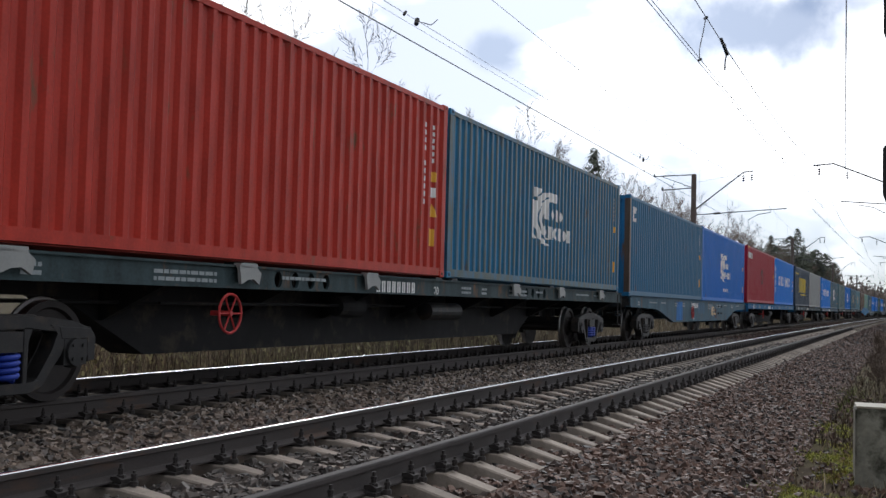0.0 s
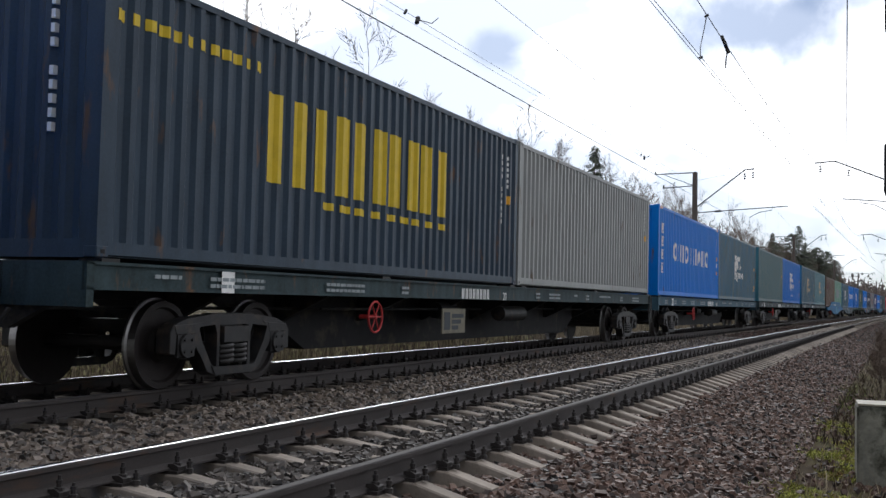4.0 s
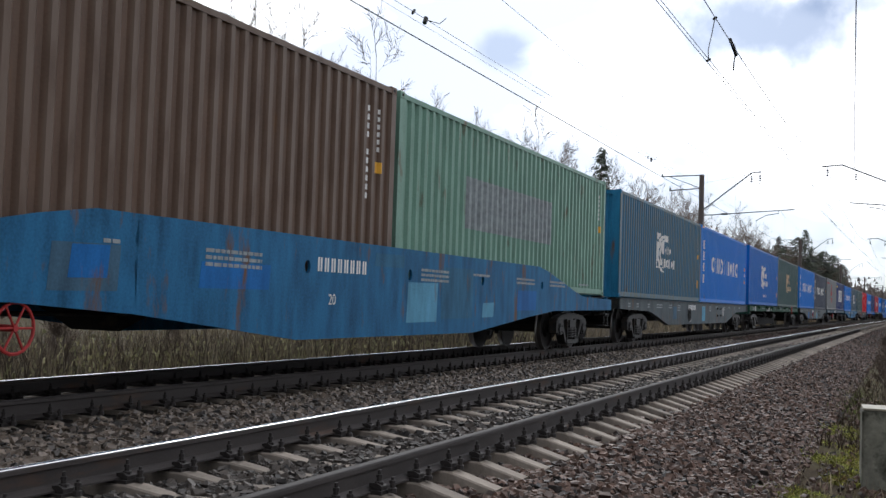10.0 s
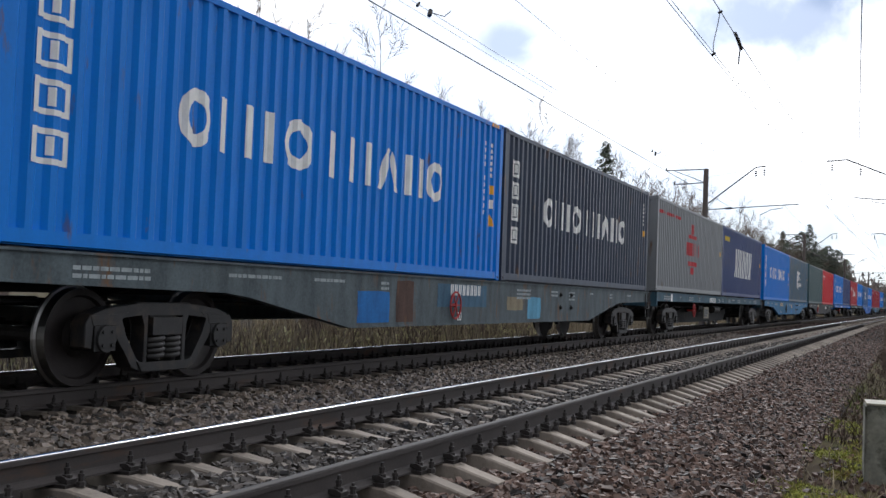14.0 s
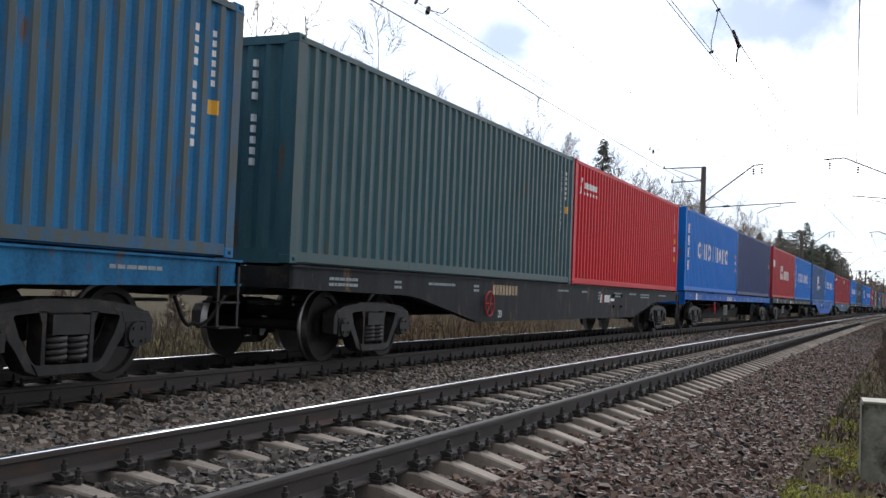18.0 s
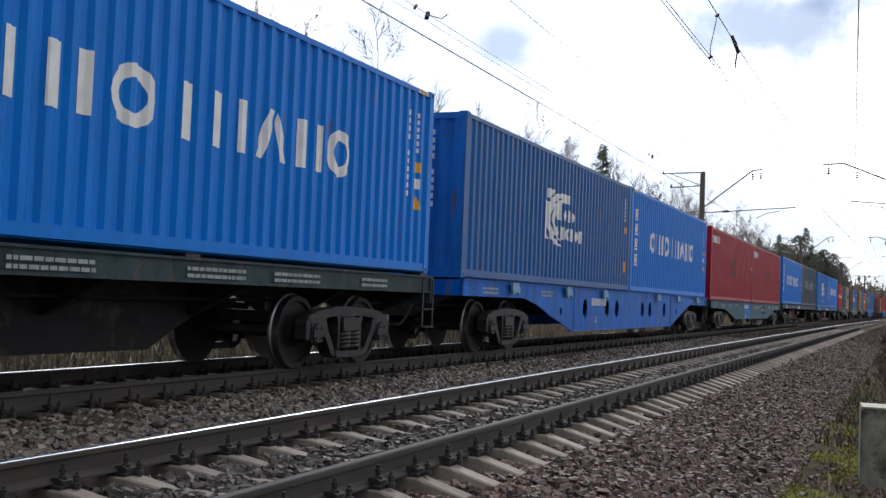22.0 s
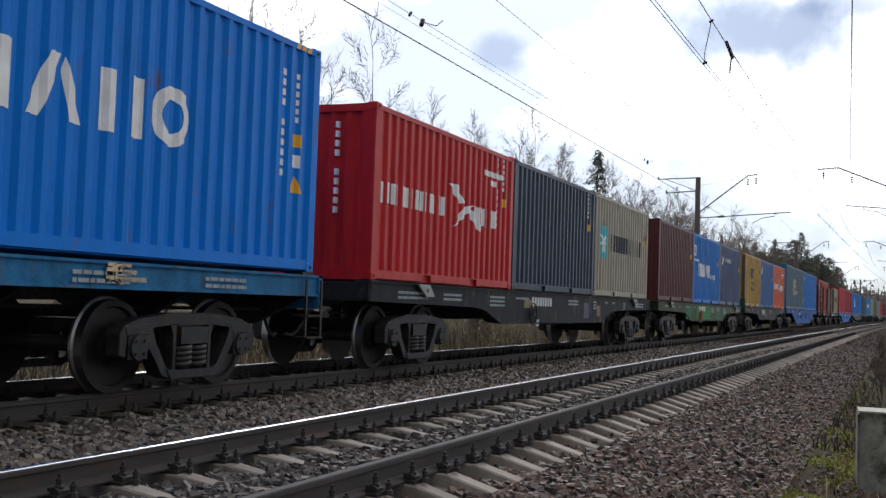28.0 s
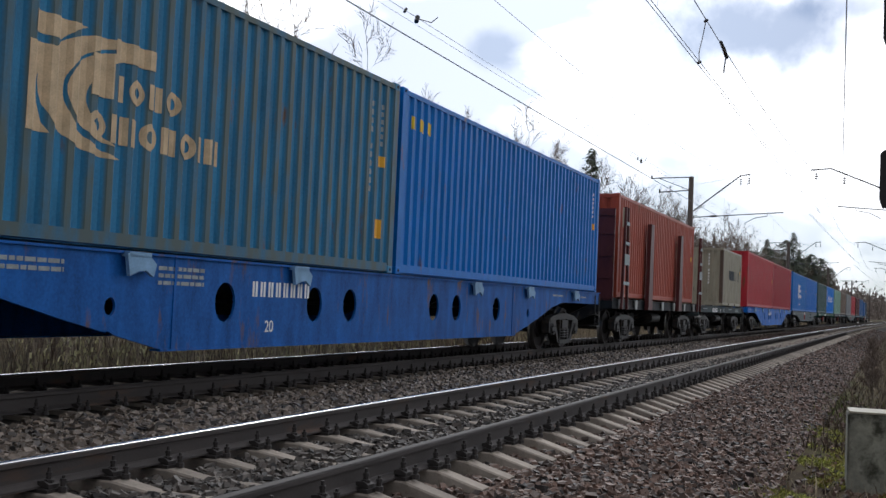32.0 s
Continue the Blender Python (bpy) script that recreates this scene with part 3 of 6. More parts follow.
MARKS = {
    "crescent": (lambda: crescent_mark(0.2, -0.06), None), "crescent_name": (lambda: crescent_mark(0.25, -0.06) + bars(5.45, 6.9, 0.45, 0.58, 8, 0.7), None),
    "wide": (wide_name, None),
    "six": (lambda: bars(0.34, 2.12, 2.28, 2.56, 6, 0.7), None),
    "oval": (lambda: [q for k in range(8) for q in arc(6.05, 1.44, 0.25, 0.42, 45 * k + 4, 45 * k + 41, 3, 1.3)], M_OLIVE),
    "five_yellow": (lambda: bars(2.95, 8.7, 1.05, 2.14, 5, 0.86) + blocks(4.35, 8.7, 0.83, 0.93, 9, 0.6), M_GOLD),
    "url_yellow": (lambda: blocks(0.2, 2.9, 2.33, 2.45, 12, 0.6), M_GOLD),
    "figure_red": (lambda: [rect(5.6, 2.05, 5.95, 2.4), rect(5.1, 1.9, 6.5, 2.02)] + bars(4.7, 7.2, 1.3, 1.75, 4, 0.75) + [rect(5.1, 0.95, 6.6, 1.1), rect(5.6, 0.66, 6.1, 0.9)] + blocks(0.3, 3.7, 2.4, 2.5, 10, 0.7), M_REDLET),
    "slanted": (lambda: bars(3.4, 8.6, 0.85, 2.1, 5, 0.72, 0.3), None),
    "yellow_top": (lambda: [rect(0.5, 2.3, 1.8, 2.48)], M_GOLD),
    "stick_logo": (lambda: [[(0.42, 2.12), (0.56, 2.12), (0.7, 2.5), (0.58, 2.56)]] + blocks(0.85, 1.95, 2.28, 2.42, 4, 0.8) + blocks(0.85, 1.95, 2.13, 2.2, 8, 0.7), None),
    "square": (lambda: ring_box(0.42, 2.16, 0.92, 2.58, 0.1) + [rect(0.52, 2.4, 0.75, 2.5)], None),
    "k_mark": (lambda: [[(0.28, 1.76), (1.0, 1.74), (1.0, 2.1), (0.34, 2.16)]] + [rect(3.85, 1.12, 4.2, 1.92), rect(4.45, 1.12, 4.95, 1.45), rect(4.45, 1.6, 4.95, 1.92)] + bars(5.45, 8.5, 1.12, 1.66, 4, 0.78), None),
    "star_square": (lambda: [rect(0.49, 0.98, 1.26, 1.8)], M_CYAN),
    "star": (lambda: [[(0.87 + r * math.cos(math.pi * i / 7 + math.pi / 2), 1.39 + r * math.sin(math.pi * i / 7 + math.pi / 2)) for i in range(14) for r in ((0.36 if i % 2 == 0 else 0.12),)]], None),
    "six_dark": (lambda: bars(1.6, 5.2, 1.2, 1.64, 6, 0.8), M_BLACKISH),
    "harbour": (lambda: bars(0.3, 2.75, 1.15, 1.46, 7, 0.66) + bars(4.0, 5.25, 1.12, 1.44, 3, 0.7) + [[(2.85, 1.72), (3.2, 1.74), (3.55, 1.45), (3.3, 1.42)], [(3.1, 1.0), (3.55, 1.2), (4.0, 1.45), (3.5, 1.38)], [(3.7, 1.3), (4.3, 1.0), (4.4, 1.08), (3.85, 1.42)], rect(4.5, 2.06, 5.45, 2.16), rect(4.8, 1.9, 5.1, 2.0)], None),
    "harbour_red": (lambda: [[(2.9, 1.15), (3.35, 1.32), (3.3, 1.7), (2.95, 1.72)]], M_REDLET),
    "four_slant": (lambda: bars(1.0, 3.6, 1.02, 1.5, 4, 0.85, 0.06) + bars(3.7, 4.9, 0.98, 1.16, 4, 0.75) + ring_box(0.1, 1.75, 0.5, 2.15, 0.09) + blocks(0.1, 1.1, 1.56, 1.64, 4, 0.8), None),
    "crown_name": (lambda: arc(0.72, 1.92, 0.1, 0.22, 110, 420, 14, 1.3) + [rect(0.75, 1.86, 0.95, 2.08)] + bars(1.3, 2.98, 1.86, 2.02, 6, 0.7), None),
    "m_dark": (lambda: bars(2.3, 3.45, 1.42, 1.9, 2, 0.85) + [rect(2.3, 1.82, 3.3, 1.92)] + ring_box(2.35, 0.8, 2.78, 1.25, 0.13) + ring_box(2.95, 0.8, 3.38, 1.25, 0.13), M_BLACKISH),
    "round_badge": (lambda: arc(0.72, 2.08, 0.0, 0.17, 0, 360, 14) + blocks(0.4, 1.1, 1.82, 1.88, 6, 0.7), M_WHITE),
    "badge_red": (lambda: arc(0.72, 2.12, 0.0, 0.12, 20, 160, 8), M_REDLET),
    "two_yellow": (lambda: bars(0.4, 1.3, 2.3, 2.5, 3, 0.7), M_GOLD),
    "pale_plate": (lambda: [rect(0.55, 2.0, 1.35, 2.55)], M_BEIGE),
    "faded_block": (lambda: [rect(2.85, 1.02, 7.8, 1.93)], None), "ghost": (lambda: bars(1.0, 4.2, 1.75, 2.35, 5, 0.8), None),
}
ALIKE = {"crescent", "crescent_name"}


RUSTED = {M_TEAL_BLUE, M_BEIGE, M_WORN_NAVY, M_YELLOW}
SHEETS = {M_RED, M_TEAL_BLUE, M_TEAL, M_TEAL_LIGHT, M_OLD_BLUE, M_BLUE}


def container(spec, m):
    """spec: feet, colour, label words, marks as (name, material)."""
    feet, mat, words, marks = spec
    length, height = (12.192, 2.896) if feet == 40 else (6.058, 2.591)
    s = shell(length, height)
    thing = new("shipping_container")
    thing.matrix_basis = m
    tagged(thing, words, "container", "containers on the train")
    flip = Matrix.Diagonal((1, -1, 1, 1))
    turn = Matrix.Rotation(math.pi, 4, "Z")
    shared("side_wall", s["side_wall"], mat, thing)
    shared("side_wall", s["side_wall"], mat, thing, turn)
    shared("end_wall", s["end_wall"], mat, thing)
    shared("door_pair", s["door_pair"], mat, thing)
    for name in ("roof", "floor_deck"):
        shared(name, s[name], mat, thing)
    for name in ("top_rail", "bottom_rail", "end_sill", "end_header"):
        shared(name, s[name], mat, thing)
        shared(name, s[name], mat, thing, turn)
    for i in range(4):
        shared("corner_post", s["corner_post"], M_RUSTY if mat in RUSTED and i % 2 == 0 else mat, thing, (turn if i % 2 else Matrix.Identity(4)) @ (flip if i > 1 else Matrix.Identity(4)))
    for sx in (-1, 1):
        for sy in (-1, 1):
            for z in (0.059, height - 0.059):
                c = shared("corner_casting", s["corner_casting"], mat, thing, Matrix.Translation((sx * (length / 2 - 0.089), sy * 1.138, z)))
                if sy < 0:
                    shared("lock_hole", s["lock_hole"], M_UNDER, c, Matrix.Translation((0, -0.0805, 0)))
    lettering = shared("code_lettering", on_ribs("code_lettering", codes(length), length), M_PALE if mat in (M_TEAL, M_TEAL_LIGHT) else M_WHITE, thing)
    tagged(lettering, kind="stuff")
    if mat in SHEETS and feet == 40:
        shared("data_sticker", on_ribs("data_sticker", [rect(length - 0.66, 0.5, length - 0.44, 0.78)], length), M_WARN, thing, None, "tall orange data sticker")
    if mat in (M_SINO, M_DARK_RED) and feet == 40:
        for x in (-length / 2 + 0.24, length / 2 - 0.62):
            bm = bmesh.new()
            for k in range(3):
                a = x + k * 0.13
                prism(bm, [(a, height - 0.1), (a + 0.09, height - 0.1), (a + 0.12, height - 0.035), (a + 0.03, height - 0.035)], -1.2165, -1.2125)
            part("height_stripe", bm, M_WARN, thing, "yellow hazard stripes marking a high container")
    if mat in (M_FADED_RED, M_TEAL_BLUE) and feet == 40:
        bm = bmesh.new()
        low = 1.85 if mat is M_FADED_RED else 0.75
        box(bm, -length / 2 + 0.002, -length / 2 + 0.036, -0.4, -0.1, low, low + 0.28)
        part("end_sticker", bm, M_GOLD, thing, "square yellow sticker on the end wall")
    if mat is M_BROWN:
        bm = bmesh.new()
        box(bm, -length / 2 + 0.005, -length / 2 + 0.05, -1.05, 1.05, 1.1, 1.92)
        part("pale_band", bm, M_LIGHT_GREY, thing, "pale grey painted band on the end wall")
    shared("warning_sticker", on_ribs("warning_square", [rect(length - 0.56, 1.56, length - 0.41, 1.72)], length), M_WARN, thing, None, "small yellow warning sticker")
    if mat in (M_SINO, M_RED, M_BRIGHT_RED):
        shared("document_sticker", on_ribs("document_sticker", [rect(length - 0.55, 1.3, length - 0.43, 1.46)], length), M_WHITE, thing, None, "small white document sticker")
        shared("warning_triangle", on_ribs("warning_triangle", [[(length - 0.62, 0.98), (length - 0.36, 0.98), (length - 0.5, 1.2)]], length), M_WARN, thing, None, "yellow triangular warning sticker")
    for name, colour in marks:
        shapes, own = MARKS[name]
        for me in on_ribs(name, shapes(), length, True):
            shared("painted_shape", me, own or colour, thing)
    bm = bmesh.new()
    for i in range(10):
        if i != 4:
            box(bm, -length / 2 + 0.005, -length / 2 + 0.07, -0.6, -0.55, height * 0.86 - i * 0.14, height * 0.86 - i * 0.14 + 0.09)
    tagged(part("end_lettering", bm, M_WHITE, thing), kind="stuff")
    return thing

# ---- bogies ----
WHEEL_R, AXLE = 0.4785, 0.925
bm = bmesh.new()
for s in (-1, 1):
    y = s * 0.7975
    lathe(bm, [(y - s * 0.068, 0.2), (y - s * 0.065, 0.43), (y - s * 0.072, 0.508), (y - s * 0.045, 0.508), (y - s * 0.03, 0.482),
               (y + s * 0.062, 0.474), (y + s * 0.065, 0.41), (y + s * 0.028, 0.39), (y + s * 0.02, 0.2), (y + s * 0.075, 0.17), (y + s * 0.075, 0.09)], 48)
rod(bm, (0, -1.02, 0), (0, 1.02, 0), 0.08, n=12)
for face in bm.faces:            # the running surface is worn bright
    face.material_index = int(all(math.hypot(v.co.x, v.co.z) > 0.47 for v in face.verts))
WHEELSET = mesh_of("wheelset", bm, M_WHEEL, M_TREAD)

bm = bmesh.new()
Y0, Y1 = -1.16, -0.98
prism(bm, [(-1.16, 0.6), (-1.1, 0.71), (-0.9, 0.77), (-0.5, 0.81), (0.5, 0.81), (0.9, 0.77), (1.1, 0.71), (1.16, 0.6), (1.06, 0.62), (0.86, 0.66), (0.4, 0.7), (-0.4, 0.7), (-0.86, 0.66), (-1.06, 0.62)], Y0, Y1)
prism(bm, [(-0.42, 0.83), (0.42, 0.83), (0.5, 0.795), (-0.5, 0.795)], Y0 + 0.03, Y1 - 0.03)
for s in (-1, 1):
    prism(bm, [(s * 0.4, 0.72), (s * 0.28, 0.72), (s * 0.28, 0.2), (s * 0.34, 0.2), (s * 0.33, 0.6)], Y0, Y1)
    prism(bm, [(s * 0.58, 0.74), (s * 0.98, 0.7), (s * 0.8, 0.6), (s * 0.75, 0.46), (s * 0.64, 0.36), (s * 0.52, 0.18), (s * 0.38, 0.13), (s * 0.36, 0.21), (s * 0.46, 0.26), (s * 0.63, 0.5), (s * 0.7, 0.66)], Y0 - 0.006, Y1)
    prism(bm, [(s * 1.2, 0.62), (s * 1.2, 0.4), (s * 1.1, 0.38), (s * 1.08, 0.62), (s * 1.12, 0.72)], Y0 - 0.004, Y1)
    prism(bm, [(s * 0.7, 0.72), (s * 1.14, 0.7), (s * 1.1, 0.6), (s * 0.74, 0.6)], Y0 - 0.01, Y1 - 0.01)
prism(bm, [(-0.46, 0.25), (-0.38, 0.13), (0.38, 0.13), (0.46, 0.25), (0.34, 0.22), (-0.34, 0.22)], Y0 - 0.02, Y1 + 0.02)
bmesh.ops.bevel(bm, geom=list(bm.edges), offset=0.008, segments=1, affect="EDGES")
SIDE_FRAME = mesh_of("side_frame", bm, M_CAST)
bm = bmesh.new()
for x in (0.0,):
    box(bm, x - 0.15, x + 0.15, -1.17, -0.95, 0.36, 0.6)
    rod(bm, (x, -1.2, 0.4785), (x, -1.1, 0.4785), 0.13, 0.15, 14)
    for k in range(4):
        a = math.pi / 4 + k * math.pi / 2
        rod(bm, (x + 0.09 * math.cos(a), -1.215, 0.4785 + 0.09 * math.sin(a)), (x + 0.09 * math.cos(a), -1.19, 0.4785 + 0.09 * math.sin(a)), 0.018, n=6)
AXLE_BOX = mesh_of("axle_box", bm, M_CAST)
bm = bmesh.new()
tube(bm, [(0.095 * math.cos(i * 0.7), -1.13 + 0.085 * math.sin(i * 0.7), 0.25 + i * 0.0062) for i in range(40)], 0.027, 6)
SPRING = mesh_of("spring", bm, None, smooth=True)
bm = bmesh.new()
box(bm, -0.22, 0.22, -1.12, 1.12, 0.56, 0.72)
for y in (-1.19, 1.02):
    box(bm, -0.24, 0.24, y, y + 0.17, 0.5, 0.68)
box(bm, -0.16, 0.16, -0.5, 0.5, 0.4, 0.56)
rod(bm, (0, 0, 0.72), (0, 0, 0.95), 0.2, n=16)
for s in (-1, 1):
    rod(bm, (s * 0.5, -0.9, 0.42), (s * 0.5, 0.9, 0.42), 0.045, n=8)
    for y in (-0.79, 0.79):
        box(bm, s * 0.34 - 0.05, s * 0.34 + 0.05, y - 0.05, y + 0.05, 0.28, 0.6)
BOLSTER = mesh_of("bogie", bm, M_CAST)
WHEELSETS = []


def bogie(x, wagon, spring_mat):
    b = part("bogie", BOLSTER, None, wagon)
    b.location = (x, 0, 0)
    for s in (-1, 1):
        w = part("wheelset", WHEELSET, None, b)
        w.location = (s * AXLE, 0, WHEEL_R)
        w["side"] = s
        WHEELSETS.append(w)
        m = Matrix.Identity(4) if s < 0 else Matrix.Rotation(math.pi, 4, "Z")
        o = part("side_frame", SIDE_FRAME, None, b)
        o.matrix_basis = m
        for x in (-AXLE, AXLE):
            o = part("axle_box", AXLE_BOX, None, b)
            o.matrix_basis = m @ Matrix.Translation((x, 0, 0))
        for x in (-0.14, 0.12):
            shared("spring", SPRING, spring_mat, b, m @ Matrix.Translation((x, 0, 0)))


# ---- wagons ----
HALF_W = 1.27


def wall_with_holes(bm, outline_low, outline_top, holes, y0, y1):
    """A deep side beam between a lower and an upper broken line, with round holes through it."""
    xs = sorted({x for x, _ in outline_low} | {x for x, _ in outline_top} | {h[0] - h[2] * 1.25 for h in holes} | {h[0] + h[2] * 1.25 for h in holes})

    def at(line, x):
        for (xa, za), (xb, zb) in zip(line, line[1:]):
            if xa <= x <= xb:
                return za + (zb - za) * (x - xa) / (xb - xa) if xb > xa else za
        return line[-1][1]
    for xa, xb in zip(xs, xs[1:]):
        hole = next((h for h in holes if abs((xa + xb) / 2 - h[0]) < h[2] * 1.2), None)
        if not hole:
            prism(bm, [(xa, at(outline_low, xa)), (xb, at(outline_low, xb)), (xb, at(outline_top, xb)), (xa, at(outline_top, xa))], y0, y1)
            continue
        hx, hz, rx, rz = hole
        n = 20
        inner = [(hx + rx * math.cos(2 * math.pi * i / n), hz + rz * math.sin(2 * math.pi * i / n)) for i in range(n)]
        corners = [(xb, at(outline_top, xb)), (xa, at(outline_top, xa)), (xa, at(outline_low, xa)), (xb, at(outline_low, xb))]
        q = n // 4
        for k in range(4):
            # one corner's share of the frame round the hole
            arc_pts = [inner[(k * q + j) % n] for j in range(q + 1)]
            mids = [((corners[3][0] + corners[0][0]) / 2, hz), ((corners[0][0] + corners[1][0]) / 2, corners[0][1]), (corners[1][0], hz), ((corners[2][0] + corners[3][0]) / 2, corners[2][1])]
            poly = [mids[k], corners[k], mids[(k + 1) % 4]] + arc_pts[::-1]
            prism(bm, poly, y0, y1)


def stencils(wagon, deck, length, rng, low, mat, number_x, big=0.18, clear=(), drop=0.08, out=0.0):
    """Painted data on the side beam, all in bars; clear: places of holes to keep free."""
    bm = bmesh.new()
    y0, y1 = -HALF_W - 0.005 - out, -HALF_W - 0.002 - out
    for i in range(8):
        x = number_x + i * 0.175
        for a, b in ((0.0, 0.042), (0.068, 0.11)):
            box(bm, x + a, x + b, y0, y1, deck - drop - big, deck - drop)
    tagged(part("number_lettering", bm, M_WHITE if low > deck - 0.45 else M_CREAM if number_x < -5 else M_WHITE, wagon), kind="stuff")
    bm = bmesh.new()
    x = -length / 2 + 1.0
    while x < length / 2 - 1.6:
        w = rng.choice((0.25, 0.45, 0.8, 1.1))
        if not number_x - 0.9 < x < number_x + 2.6 and not any(x - 0.35 < c < x + w + 0.35 for c in clear):
            rows = rng.choice((1, 2)) if low > deck - 0.35 or abs(x) > 6 else rng.choice((1, 2, 3))
            tall = 0.04
            for r in range(rows):
                z = deck - 0.1 - r * 0.075
                a = x
                while a < x + w:
                    b = min(x + w, a + rng.uniform(0.05, 0.16))
                    box(bm, a, b, y0, y1, z - tall, z)
                    a = b + 0.02
        x += w + rng.uniform(0.5, 1.6)
    tagged(part("data_lettering", bm, mat, wagon), kind="stuff")
    bm = bmesh.new()
    text = bpy.data.curves.new("twenty", "FONT")
    text.body, text.size, text.extrude = "20", 0.2, 0.0015
    ob = bpy.data.objects.new("twenty", text)
    me = bpy.data.meshes.new_from_object(ob)
    me.materials.append(M_WHITE)
    bpy.data.objects.remove(ob)
    t = part("load_lettering", me, None, wagon, "white stencilled number 20")
    beside = low > deck - 0.45
    z = deck - 0.26 if beside else deck - drop - big - 0.1 if big > 0.2 else deck - drop - 0.6
    t.matrix_basis = Matrix.Translation((number_x + (2.1 if beside else 1.6 if big > 0.2 else 0.3), -HALF_W - 0.004 - out, z)) @ Matrix.Rotation(math.pi / 2, 4, "X")


BOGIES = {"flat": 9.8, "slots": 9.7, "belly": 9.75, "holes": 9.6, "well": 9.7}
NUMBERS = {6: -3.35, 10: -2.46, 14: -3.0, 15: -3.14, 0: -2.7, 2: -3.7, 9: -5.6, 12: -5.2, 13: -5.2, 16: -4.0, 17: -3.06, 21: -2.0, 22: -2.63, 7: -2.5, 23: -4.0}
WHEELS = {12: -2.5, 13: -5.5, 9: 7.1, 10: -2.36, 7: -7.5}
BOARDS = {14: -3.25, 15: -6.8, 18: -7.45}
# touch-up paint on the side beams: from x, to x, from and to height over the deck, paint
PATCHES = {
    1: ((-5.4, -4.3, -0.74, -0.1, M_FRESH_BLUE), (-1.2, 0.4, -0.5, -0.1, M_DULL_BLUE), (2.9, 3.3, -0.7, -0.3, M_RUST_BROWN)),
    8: ((-5.2, -4.6, -0.62, -0.2, M_DULL_BLUE), (0.2, 0.9, -0.7, -0.15, M_PALE_BLUE), (5.0, 5.4, -0.5, -0.2, M_LIGHT_GREY)),
    10: ((-5.74, -4.74, -0.73, -0.29, M_FRESH_BLUE), (-4.5, -3.9, -0.73, -0.12, M_RUST_BROWN), (-3.0, -0.8, -0.5, -0.12, M_DULL_BLUE), (0.3, 1.2, -0.55, -0.3, M_CREAM_DULL), (1.5, 2.3, -0.72, -0.3, M_PALE_BLUE)),
    12: ((-2.21, -1.5, -0.68, -0.15, M_DULL_BLUE), (0.75, 1.35, -0.7, -0.5, M_FRESH_BLUE), (-5.4, -2.5, -0.7, -0.1, M_PALE_BLUE_DEEP)),
    17: ((-3.14, -0.92, -0.74, -0.06, M_FRESH_BLUE), (0.2, 1.4, -0.32, -0.18, M_CREAM_DULL), (1.7, 2.1, -0.3, -0.16, M_LIGHT_GREY), (3.6, 3.9, -0.4, -0.28, M_LIGHT_GREY)),
    20: ((2.02, 2.48, -0.56, -0.19, M_NAVY_GREY), (3.25, 3.59, -0.51, -0.24, M_CREAM_DULL), (-2.4, -1.6, -0.35, -0.18, M_CREAM_DULL)),
    21: ((-2.6, 0.62, -0.6, -0.1, M_BRIGHT_GREEN), (1.8, 3.2, -0.62, -0.12, M_LEAF_GREEN), (-4.6, -3.4, -0.6, -0.1, M_LEAF_GREEN), (3.91, 4.69, -0.44, -0.23, M_PALE_CYAN), (5.0, 5.6, -0.32, -0.12, M_LEAF_GREEN)),
    22: ((1.2, 1.9, -0.4, -0.2, M_RUST_BROWN),),
}


def handwheel(wagon, x, y, z, paint_mat=None):
    bm = bmesh.new()
    r = 0.22
    ring = [(x + r * math.cos(2 * math.pi * i / 18), y, z + r * math.sin(2 * math.pi * i / 18)) for i in range(19)]
    tube(bm, ring, 0.016)
    for i in range(3):
        a = math.pi * i / 3
        rod(bm, (x + r * math.cos(a), y, z + r * math.sin(a)), (x - r * math.cos(a), y, z - r * math.sin(a)), 0.011, n=6)
    rod(bm, (x, y - 0.02, z), (x, y + 0.25, z), 0.03, n=8)
    part("handwheel", bm, paint_mat or M_HANDWHEEL, wagon, "round brake handwheel with six spokes")


